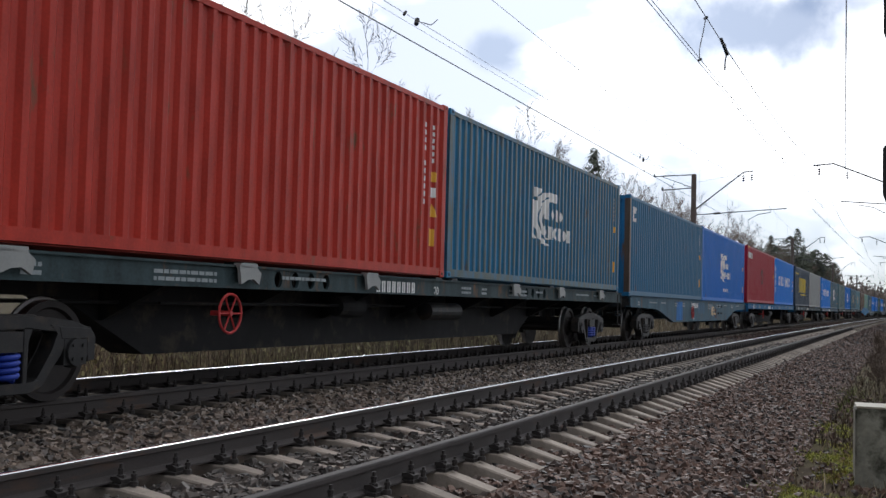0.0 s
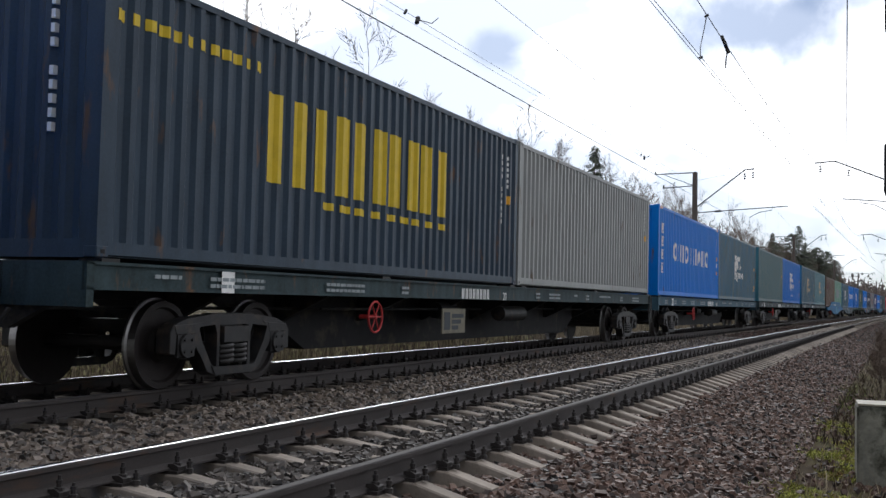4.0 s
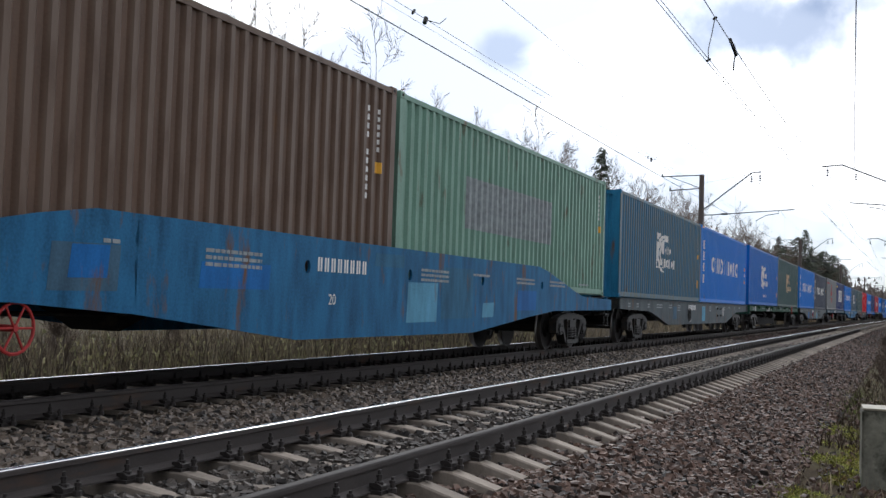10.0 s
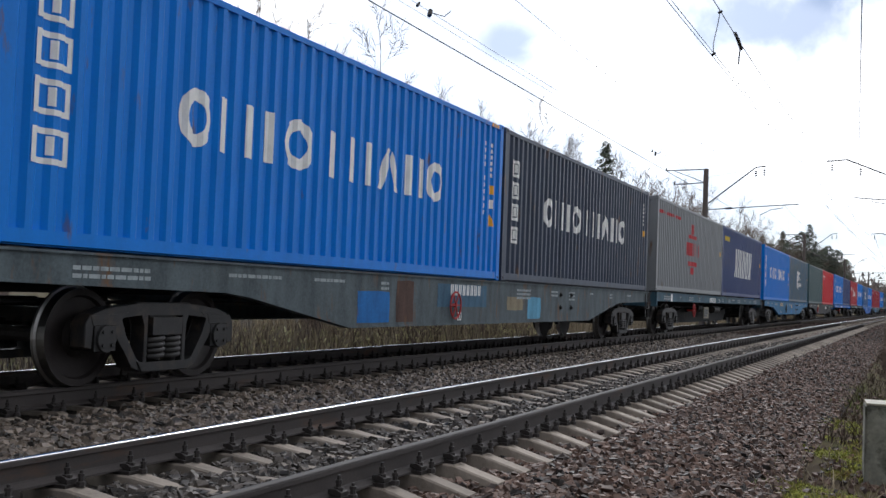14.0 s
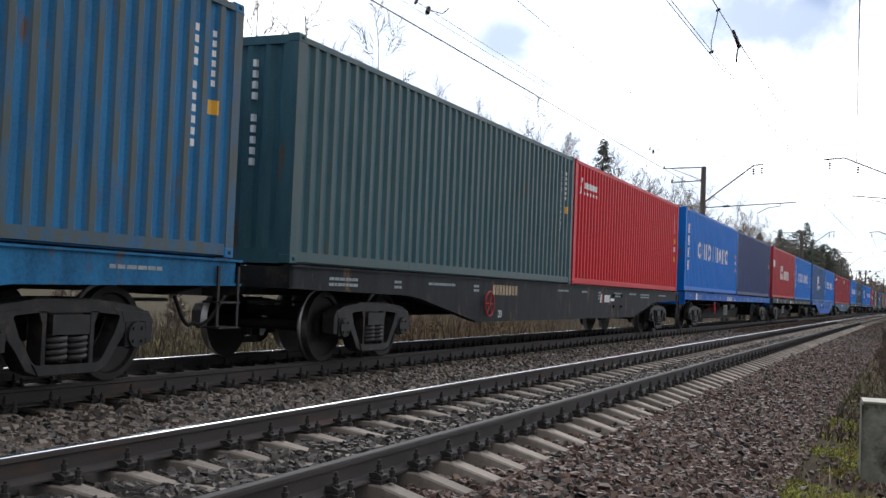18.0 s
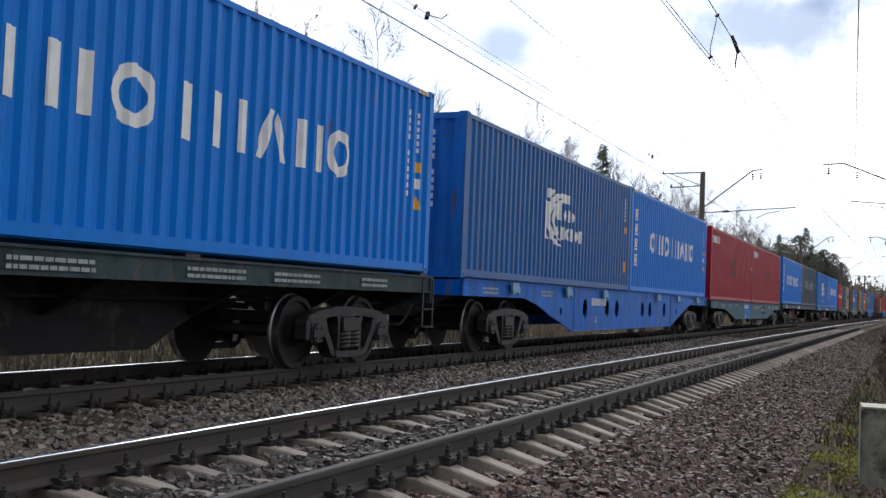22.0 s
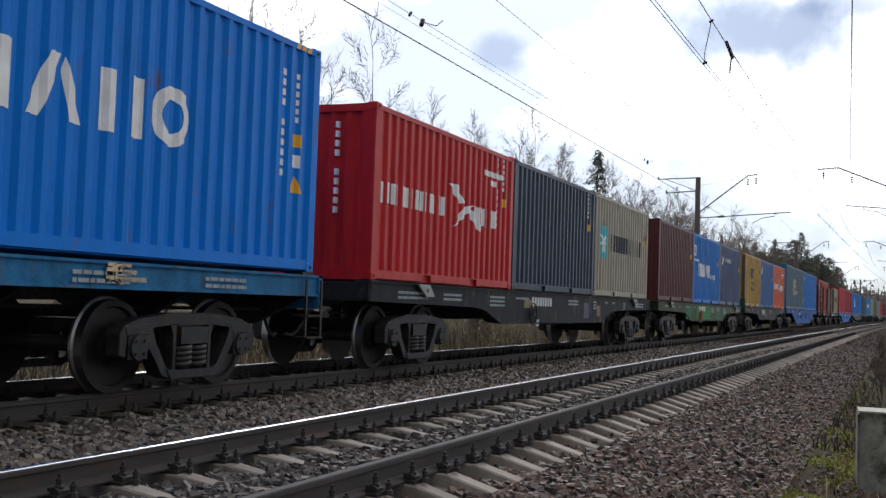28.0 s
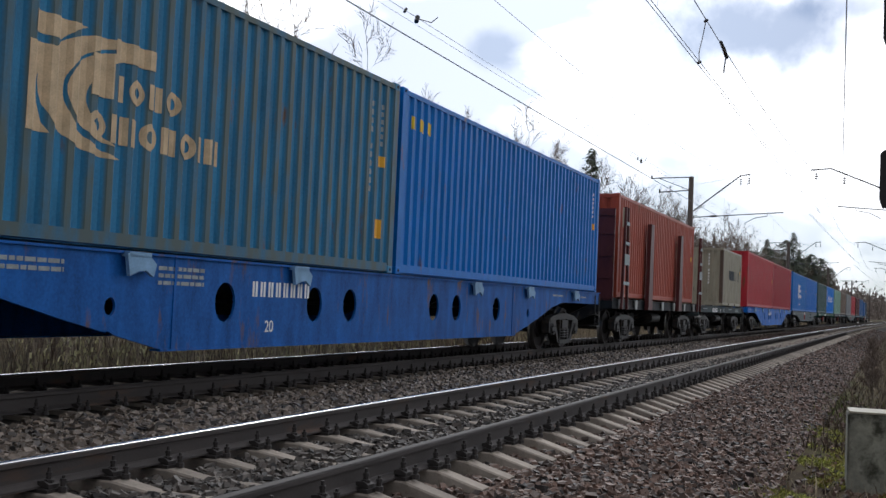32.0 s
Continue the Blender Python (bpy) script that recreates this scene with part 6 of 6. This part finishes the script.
def overhead():
    for x in MASTS_X[1:]:
        mast(x, 11.5, -1, ((0.15, 7.05), (2.92, 9.21), (3.47, 9.27)), ((2.92, 9.2), (3.4, 9.25)))
        mast(x - 4.0, -1.7, 1, ((0.15, 7.05), (5.0, 9.08), (6.05, 9.0)), ((5.75, 9.02), (4.3, 8.78)))
    for a, b in zip(MASTS_X, MASTS_X[1:]):
        wire("contact_wire", sagging(a, b, FAR_Y - 0.1, FAR_Y - 0.1, 5.81, 0.04), 0.012, "dark contact wire over the far track")
        wire("messenger_wire", sagging(a, b, FAR_Y, FAR_Y, 8.75, 1.12), 0.006, "dark messenger wire over the far track")
        for d in (-0.04, 0.04):
            wire("contact_wire", sagging(a - 4, b - 4, NEAR_WIRE + d + 0.3, NEAR_WIRE + d - 0.3, 6.64, 0.04), 0.008, "dark contact wire over the near track")
        wire("messenger_wire", sagging(a - 4, b - 4, NEAR_WIRE, NEAR_WIRE, 8.9, 1.18), 0.011, "dark messenger wire over the near track")
        for d in (0.0, 0.35):
            wire("feeder_wire", sagging(a, b, 13.2 + d, 13.2 + d, 9.5, 0.12), 0.006, "thin feeder wire on the field side")
        wire("auxiliary_wire", sagging(a, b, FAR_Y, FAR_Y, 6.3, 0.03), 0.0015, "very thin auxiliary wire over the far track")
        for k in range(1, 8):
            x = a + (b - a) * k / 8
            for y, low_z, z0, sag in ((FAR_Y, 5.78, 8.75, 1.12), (NEAR_WIRE, 6.6, 8.9, 1.18)):
                u = k / 8
                top = z0 - sag * 4 * u * (1 - u)
                xx = x if y > 6 else x - 4
                if y > 6 and x < 45:
                    continue
                wire("dropper", [(xx, y + bend(xx), low_z), (xx, y + bend(xx), top)], 0.003, "thin vertical dropper between two wires")
    wire("feeder_wire", [(-6, -0.35, 8.5), (20, 0.82, 8.45), (40, 1.63, 8.5), (62, 2.5, 8.75)], 0.016, "dark cable running overhead to a mast bracket")
    thing = tagged(new("wire_clamp"), "dark insulator clamp on the messenger wire", "wire clamp")
    thing.location = (28.0, NEAR_WIRE, 7.76)
    bm = bmesh.new()
    rod(bm, (-0.45, 0.02, 0.1), (-0.15, 0, 0.02), 0.045, n=8)
    rod(bm, (-0.12, 0, 0.03), (0.5, 0, -0.08), 0.05, n=8)
    part("body", bm, M_SIGNAL, thing)
    bm = bmesh.new()
    tube(bm, [(0.4, 0, -0.06), (0.5, 0.05, -0.3), (0.42, 0.05, -0.5)], 0.02)
    part("strap", bm, M_SIGNAL, thing)
    thing = tagged(new("jumper_cable"), "short jumper cable between messenger and contact wire", "wire")
    bm = bmesh.new()
    tube(bm, [(25.05, NEAR_WIRE, 7.76), (25.0, NEAR_WIRE + 0.05, 7.4), (24.75, NEAR_WIRE + 0.06, 7.1), (24.35, NEAR_WIRE + 0.02, 6.85), (24.3, NEAR_WIRE, 6.62)], 0.011, 5)
    part("cable", bm, M_WIRE, thing)
    for p in ((25.05, NEAR_WIRE, 7.76), (24.3, NEAR_WIRE, 6.62)):
        bm = bmesh.new()
        rod(bm, (p[0] - 0.06, p[1] - 0.04, p[2]), (p[0] + 0.06, p[1] + 0.04, p[2]), 0.03, n=7)
        part("clamp", bm, M_SIGNAL, thing)
    for x0, small in ((17.9, 0.9), (37.6, 0.75)):
        thing = tagged(new("wire_connector"), "dark connector with a bent strap on a thin wire", "wire clamp")
        thing.location = (x0, FAR_Y, 6.3)
        bm = bmesh.new()
        rod(bm, (0.2, 0, -0.1), (0.3, 0.02, 0.02), 0.05 * small, n=7)
        part("body", bm, M_SIGNAL, thing)
        bm = bmesh.new()
        tube(bm, [(0.3, 0, -0.02), (0.6, 0, 0.02), (0.9, 0, 0.06), (1.2, 0, 0.24)], 0.011 * small, 5)
        part("strap", bm, M_WIRE, thing)
        bm = bmesh.new()
        rod(bm, (-0.34, 0, -0.06), (-0.22, 0.02, 0.03), 0.03 * small, n=7)
        part("end_clamp", bm, M_SIGNAL, thing)


def signal(x, y):
    g = profile(y)
    s = tagged(new("railway_signal"), "dark railway colour-light signal with two heads on a post", "signal")
    s.matrix_basis = Matrix.Translation((x, y, g))
    bm = bmesh.new()
    rod(bm, (0, -0.26, 0), (0, -0.26, 8.4), 0.09, 0.08, 12)
    part("post", bm, M_SIGNAL, s)
    for z in (4.15, 7.55):
        bm = bmesh.new()
        prism(bm, [(-0.14, 0.0), (0.14, 0.0), (0.2, 0.18), (0.2, 1.12), (0.12, 1.2), (-0.12, 1.2), (-0.2, 1.12), (-0.2, 0.18)], 0.0, 0.22, swap=True)
        for v in bm.verts:
            v.co.z += z
        head = part("signal_head", bm, M_SIGNAL, s)
        for k in range(3):
            bm = bmesh.new()
            lathe(bm, [(0.2, 0.1), (0.42, 0.1), (0.42, 0.09), (0.22, 0.085)], 14, "x", (0, 0, z + 0.3 + k * 0.3))
            part("hood", bm, M_SIGNAL, head)
    return s


def concrete_post():
    t = tagged(new("concrete_block"), "weathered square concrete block with a pale top", "concrete block")
    t.matrix_basis = Matrix.Translation((12.6, 0.22, -0.91)) @ Matrix.Rotation(radians(4), 4, "Z")
    bm = bmesh.new()
    box(bm, -0.28, 0.28, -0.34, 0.18, 0, 0.97)
    bmesh.ops.bevel(bm, geom=list(bm.edges), offset=0.02, segments=2, affect="EDGES")
    part("body", bm, M_CONCRETE, t)
    # thin paler slab: the light falling on the top is put into its colour
    bm = bmesh.new()
    box(bm, -0.27, 0.27, -0.33, 0.17, 0.965, 0.985)
    part("pale_cap", bm, M_BEIGE, t)

# ---- plants ----
def blades(name, count, where, mat, label, seed, height, width, lean=0.35, category="grass"):
    rng = np.random.RandomState(seed)
    v, f = [], []
    for i in range(count):
        x, y, z = where(rng)
        h, w = rng.uniform(*height), rng.uniform(*width)
        a = rng.uniform(0, 6.283)
        dx, dy = math.cos(a) * w, math.sin(a) * w
        lx, ly = rng.normal(0, lean, 2) * h
        k = len(v)
        v += [(x - dx, y - dy, z - 0.03), (x + dx, y + dy, z - 0.03), (x + lx * 0.4 + dx * 0.7, y + ly * 0.4 + dy * 0.7, z + h * 0.6), (x + lx * 0.4 - dx * 0.7, y + ly * 0.4 - dy * 0.7, z + h * 0.6), (x + lx, y + ly, z + h)]
        f += [(k, k + 1, k + 2, k + 3), (k + 3, k + 2, k + 4)]
    return tagged(new(name, from_arrays(name, v, f, mat)), label, category, "", "stuff")


def ground_at(y0, y1, x0, x1, power=1.0):
    def where(rng):
        x = x0 + (x1 - x0) * rng.uniform() ** power
        y = rng.uniform(y0, y1)
        return x, y + bend(x), profile(y)
    return where


def over(y0, y1, x0, x1):
    """Spots in the air, at the height of the scrub."""
    def where(rng):
        x, y = rng.uniform(x0, x1), rng.uniform(y0, y1)
        return x, y + bend(x), profile(y) + 0.2 + 1.3 * rng.uniform() * (0.6 + 0.6 * noise.noise((x * 0.7, y, 2.0)))
    return where


def mossy(y0, y1, x0, x1):
    """Tufts that keep to patches."""
    def where(rng):
        while True:
            x, y = x0 + (x1 - x0) * rng.uniform() ** 1.5, rng.uniform(y0, y1)
            if noise.noise((x * 0.9, y * 1.6, 7.0)) + rng.uniform(-0.25, 0.25) > 0.1:
                return x, y + bend(x), profile(y)
    return where


def branch(bm_wood, twigs, p, d, length, r, depth, rng, droop):
    """Grows a limb in three bends and lets smaller ones leave it."""
    q, way = p.copy(), d.copy()
    steps = 3
    for i in range(steps):
        way = (way + Vector((rng.gauss(0, 0.2), rng.gauss(0, 0.2), rng.gauss(0.1, 0.1) - droop * (depth == 0)))).normalized()
        nxt = q + way * (length / steps)
        r0, r1 = r * (1 - i / steps * 0.6), r * (1 - (i + 1) / steps * 0.6)
        if depth > 1:
            rod(bm_wood, q, nxt, r0, r1, 5, False)
        else:
            twigs.append((q.copy(), nxt.copy(), max(r0, 0.006), max(r1, 0.004)))
        q = nxt
        if depth > 0:
            for _ in range(2 if depth > 1 else 3):
                side = way.cross(Vector((rng.gauss(0, 1), rng.gauss(0, 1), rng.gauss(0, 1)))).normalized()
                branch(bm_wood, twigs, q, (way * 0.75 + side * rng.uniform(0.35, 0.7)).normalized(), length * rng.uniform(0.45, 0.65), r1 * 0.6, depth - 1, rng, droop)


def bare_tree(seed, height, birch=True):
    rng = random.Random(seed)
    bm = bmesh.new()
    twigs = []
    p = Vector((0, 0, -0.2))
    r = height * 0.0095
    n = 9
    way = Vector((0, 0, 1))
    for i in range(n):
        nxt = p + (way + Vector((rng.gauss(0, 0.05), rng.gauss(0, 0.05), 0))) * (height / n)
        r0, r1 = r * (1 - i / n * 0.92), r * (1 - (i + 1) / n * 0.92)
        rod(bm, p, nxt, r0, r1, 8, False)
        if i >= 2:
            for _ in range(2 if birch else 4):
                a = rng.uniform(0, 6.283)
                d = Vector((math.cos(a), math.sin(a), rng.uniform(0.9, 2.0) if birch else rng.uniform(0.4, 1.2))).normalized()
                branch(bm, twigs, p.lerp(nxt, rng.random()), d, height * rng.uniform(0.1, 0.2) * (1.15 - i / n * 0.5), r1 * 0.5, 2, rng, 0.1 if birch else 0.0)
        p = nxt
    branch(bm, twigs, p, way, height * 0.12, 0.02, 2, rng, 0.0)
    trunk = mesh_of("trunk", bm, M_BIRCH if birch else M_BARK)
    v, f = [], []
    for a, b, r0, r1 in twigs:
        d = (b - a).normalized()
        u = d.orthogonal().normalized()
        w = d.cross(u)
        k = len(v)
        for q, rr in ((a, r0 * 1.5), (b, r1 * 1.5)):
            for j in range(3):
                ang = 2.094 * j
                v.append(q + (u * math.cos(ang) + w * math.sin(ang)) * rr)
        f += [(k, k + 1, k + 4, k + 3), (k + 1, k + 2, k + 5, k + 4), (k + 2, k, k + 3, k + 5)]
    return trunk, from_arrays("crown", v, f, M_TWIG)


def spruce(seed, height, pine=False):
    rng = random.Random(seed)
    bm = bmesh.new()
    rod(bm, (0, 0, -0.2), (0, 0, height), height * 0.012, 0.02, 8)
    trunk = mesh_of("trunk", bm, M_BARK)
    v, f = [], []
    z = height * (0.5 if pine else 0.12)
    while z < height * 0.99:
        u = (z - height * 0.1) / (height * 0.9)
        reach = height * (0.26 * max(0.0, 1 - u) ** 0.66 + 0.006) if not pine else height * 0.17 * math.sqrt(max(0.02, 1 - ((u - 0.68) / 0.36) ** 2))
        for b in range(9 if pine else 4):
            a = rng.uniform(0, 6.283)
            r = reach * rng.uniform(0.55, 1.1)
            m = 6
            for j in range(1, m + 1):
                s = j / m
                cx, cy, cz = math.cos(a) * r * s, math.sin(a) * r * s, z - r * 0.5 * s + rng.gauss(0, 0.13) + (0.22 * r * s * s)
                for _ in range(3):
                    k = len(v)
                    wdt = (0.16 if pine else 0.1) * (1.25 - s) + (0.09 if pine else 0.05)
                    da = a + rng.uniform(-0.9, 0.9)
                    tip = (cx + math.cos(da) * wdt * 2.2, cy + math.sin(da) * wdt * 2.2, cz - rng.uniform(0.02, 0.3))
                    px, py = -math.sin(da) * wdt * 0.5, math.cos(da) * wdt * 0.5
                    v += [(cx + px, cy + py, cz), (cx - px, cy - py, cz + rng.uniform(-0.08, 0.08)), tip]
                    f.append((k, k + 1, k + 2))
        z += height * (0.022 if pine else 0.013) * rng.uniform(0.7, 1.3)
    return trunk, from_arrays("crown", v, f, M_HAZED_NEEDLE)


def plant(name, meshes, x, y, scale, turn, words):
    t = tagged(new(name), words, "tree", "trees behind the line")
    t.matrix_basis = Matrix.Translation((x, y + bend(x), profile(y))) @ Matrix.Rotation(turn, 4, "Z") @ Matrix.Scale(scale, 4)
    part("trunk", meshes[0], None, t)
    part("crown", meshes[1], None, t)
    return t


def woods():
    birches = [bare_tree(s, 13.0, True) for s in (3, 4, 5)]
    oaks = [bare_tree(s, 12.0, False) for s in (11, 12)]
    spruces = [spruce(s, 15.0) for s in (21, 22)]
    pines = [spruce(s, 15.0, True) for s in (31,)]
    rng = random.Random(8)
    rows = [(33.4, 22, 1.0), (34.6, 23, 0.86), (36.7, 22, 0.93), (38.6, 22, 0.78), (42.3, 22, 0.99), (41.2, 23, 0.84), (49.5, 22, 0.83), (50.8, 22.5, 0.79), (55.4, 22, 0.83), (57.6, 22.5, 0.82), (60.0, 24, 0.84),
            (63.2, 22, 0.88), (66.0, 22, 0.98), (68.2, 24, 0.88), (72.0, 22, 0.92), (75.0, 23, 0.9), (78.0, 24, 0.93), (84.5, 22, 0.93), (87.5, 23, 0.95), (90.5, 24, 0.93), (93.0, 22, 0.9)]
    for x, y, sc in rows:
        plant("birch_tree", birches[rng.randrange(3)], x, y, sc, rng.uniform(0, 6.28), "slender bare birch behind the railway")
    x = 97.0
    while x < 340:
        y = rng.uniform(20, 36)
        pick = rng.random()
        sc = rng.uniform(0.85, 1.12)
        if x > 215 and pick < 0.42:
            plant("spruce_tree" if pick < 0.16 else "pine_tree", spruces[rng.randrange(2)] if pick < 0.16 else pines[0], x, y, sc * 1.02, rng.uniform(0, 6.28), "dark green conifer at the edge of the wood")
        elif pick < 0.5:
            plant("birch_tree", birches[rng.randrange(3)], x, y, sc, rng.uniform(0, 6.28), "slender bare birch behind the railway")
        else:
            plant("bare_tree", oaks[rng.randrange(2)], x, y, sc * 1.05, rng.uniform(0, 6.28), "leafless grey-brown tree behind the railway")
        x += rng.uniform(0.6, 1.7)
    plant("spruce_tree", spruces[0], 81.6, 22, 0.96, 0.4, "tall dark green spruce standing above the wood")
    plant("spruce_tree", spruces[1], 228, 21, 1.25, 1.4, "tall dark green spruce standing above the wood")


def far_woods():
    """The wood in the distance, both sides of the line, as upright clumps of twigs and needles."""
    rng = np.random.RandomState(5)
    v, f = [], []
    for i in range(56000):
        x = rng.uniform(110, 300) if i % 2 == 0 else rng.uniform(300, 950)
        y = rng.uniform(26 if x < 300 else 22, 60) if rng.uniform() < 0.6 or x < 300 else rng.uniform(-70, -16)
        h = (10.5 if x < 300 else 11) + 4 * noise.noise((x * 0.05, y * 0.1, 0)) + rng.uniform(-2, 2)
        z = rng.uniform(0.2, h)
        a, w = rng.uniform(0, 6.28), rng.uniform(0.3, 0.8) * (0.3 if x < 300 else 1.0)
        k = len(v)
        yy = y + bend(x)
        v += [(x - math.cos(a) * w, yy - math.sin(a) * w, z), (x + math.cos(a) * w, yy + math.sin(a) * w, z + rng.uniform(-0.4, 0.4)), (x + rng.uniform(-0.3, 0.3), yy, z + rng.uniform(0.6, 2.0))]
        f.append((k, k + 1, k + 2))
    tagged(new("distant_wood", from_arrays("distant_wood", v, f, M_HAZED_WOOD)), "hazy brown-green wood at the end of the line", "wood", "", "stuff")


def shrubs():
    blades("dry_reeds", 16000, ground_at(12.2, 19, 4, 60), M_STRAW, "tall dry yellow-brown grass and stalks behind the tracks", 2, (0.4, 1.5), (0.006, 0.016), 0.16)
    blades("dry_grass", 9000, ground_at(11.5, 30, 40, 240), M_STRAW, "dry pale grass along the embankment", 3, (0.4, 1.1), (0.02, 0.06), 0.25)
    blades("young_grass", 9000, mossy(-1.5, 1.3, 7.5, 26), M_GRASS, "short fresh green grass and moss on the verge", 4, (0.02, 0.1), (0.003, 0.008), 0.5)
    blades("withered_grass", 9000, ground_at(-4, 1.15, 9, 60, 1.5), M_STRAW, "withered brown grass on the verge", 6, (0.05, 0.22), (0.003, 0.008), 0.5)
    blades("verge_litter", 12000, ground_at(-6, 1.0, 15, 120, 1.8), M_SHRUB, "matted dark dead grass on the verge", 9, (0.05, 0.35), (0.004, 0.015), 0.6)
    blades("reed_stems", 9000, ground_at(12.0, 17, 4, 40), M_SHRUB, "dark dead stems among the dry grass", 14, (0.3, 1.7), (0.004, 0.012), 0.2)
    blades("young_leaves", 7000, over(12.2, 16, 4, 40), M_BUD, "pale yellow young leaves on the scrub", 15, (0.03, 0.09), (0.012, 0.03), 0.8, "leaves")
    blades("moss", 46000, mossy(-0.6, 1.15, 9.8, 18), M_MOSS, "yellow-green moss cushions on the verge", 16, (0.02, 0.065), (0.007, 0.017), 0.7, "moss")
    rng = random.Random(12)
    bush = [bare_tree(s, 2.4, False) for s in (41, 42)]
    for i in range(26):
        x, y = rng.uniform(10, 60), rng.uniform(13.5, 19)
        t = plant("bare_bush", bush[i % 2], x, y, rng.uniform(0.6, 1.1), rng.uniform(0, 6.28), "leafless brown bush behind the tracks")
        tagged(t, category="bush", group="bushes behind the line")
    for i in range(28):
        x, y = rng.uniform(17, 60), rng.uniform(-2.5, 0.6)
        t = plant("bare_bush", bush[i % 2], x, y, rng.uniform(0.35, 0.7), rng.uniform(0, 6.28), "low dark leafless bush on the verge")
        tagged(t, category="bush", group="bushes on the verge")

# ---- build ----
near_track = track("track_near", NEAR_Y, 0.0, "near railway track on concrete sleepers with one bright rail")
far_track = track("track_far", FAR_Y, FAR_Z, "far railway track on concrete sleepers under the train")
build_train()
overhead()
signal(24.0, 0.05)
concrete_post()
woods()
far_woods()
shrubs()
stones("ballast_stones", 20000, spread(5.1, 7.2, 3.5, 45), M_STONE, "loose grey-brown crushed stones between the tracks", 1)
stones("track_stones", 15000, spread(3.25, 5.1, 3.5, 45), M_STONE_DARK, "loose sooty crushed stones between the rails", 8)
stones("shoulder_stones", 34000, spread(1.0, 3.3, 5.0, 55), M_STONE_BROWN, "loose rust-brown stones on the ballast shoulder", 2)
stones("verge_grit", 2200, spread(-1.4, 0.9, 6.0, 24), M_STONE_BROWN, "scattered small brown stones on the verge", 4)
stones("shoulder_rubble", 7000, even(0.9, 2.7, -7, 6), M_STONE_BROWN, "rust-brown stones on the ballast shoulder beside the path", 5)
stones("track_rubble", 9000, even(5.55, 6.85, -7, 5), M_STONE, "grey-brown stones between the two tracks", 7)
stones("distant_stones", 9000, spread(0.8, 7.2, 40, 140), M_STONE_BROWN, "brown crushed stone along the distant track", 3)
sleepers(near_track, NEAR_Y, 0.0)
sleepers(far_track, FAR_Y, FAR_Z)


def motions():
    """The train rolls past; every wheelset turns with it."""
    for thing, u, local in ROLLING:
        walk(thing, [(t, on_line(train_at(t) + u) @ local) for t in range(33)])
    turned = {}
    for w in WHEELSETS:
        s = w["side"]
        if s not in turned:
            rows = [(i / 30, Matrix.Translation((s * AXLE, 0, WHEEL_R)) @ Matrix.Rotation((train_at(i / 30) - train_at(0)) / WHEEL_R, 4, "Y")) for i in range(961)]
            walk(w, rows)
            turned[s] = w
        else:
            keys, first = w.animation_data_create(), turned[s].animation_data
            w.rotation_mode = "QUATERNION"
            keys.action = first.action
            keys.action_slot = first.action_slot


motions()
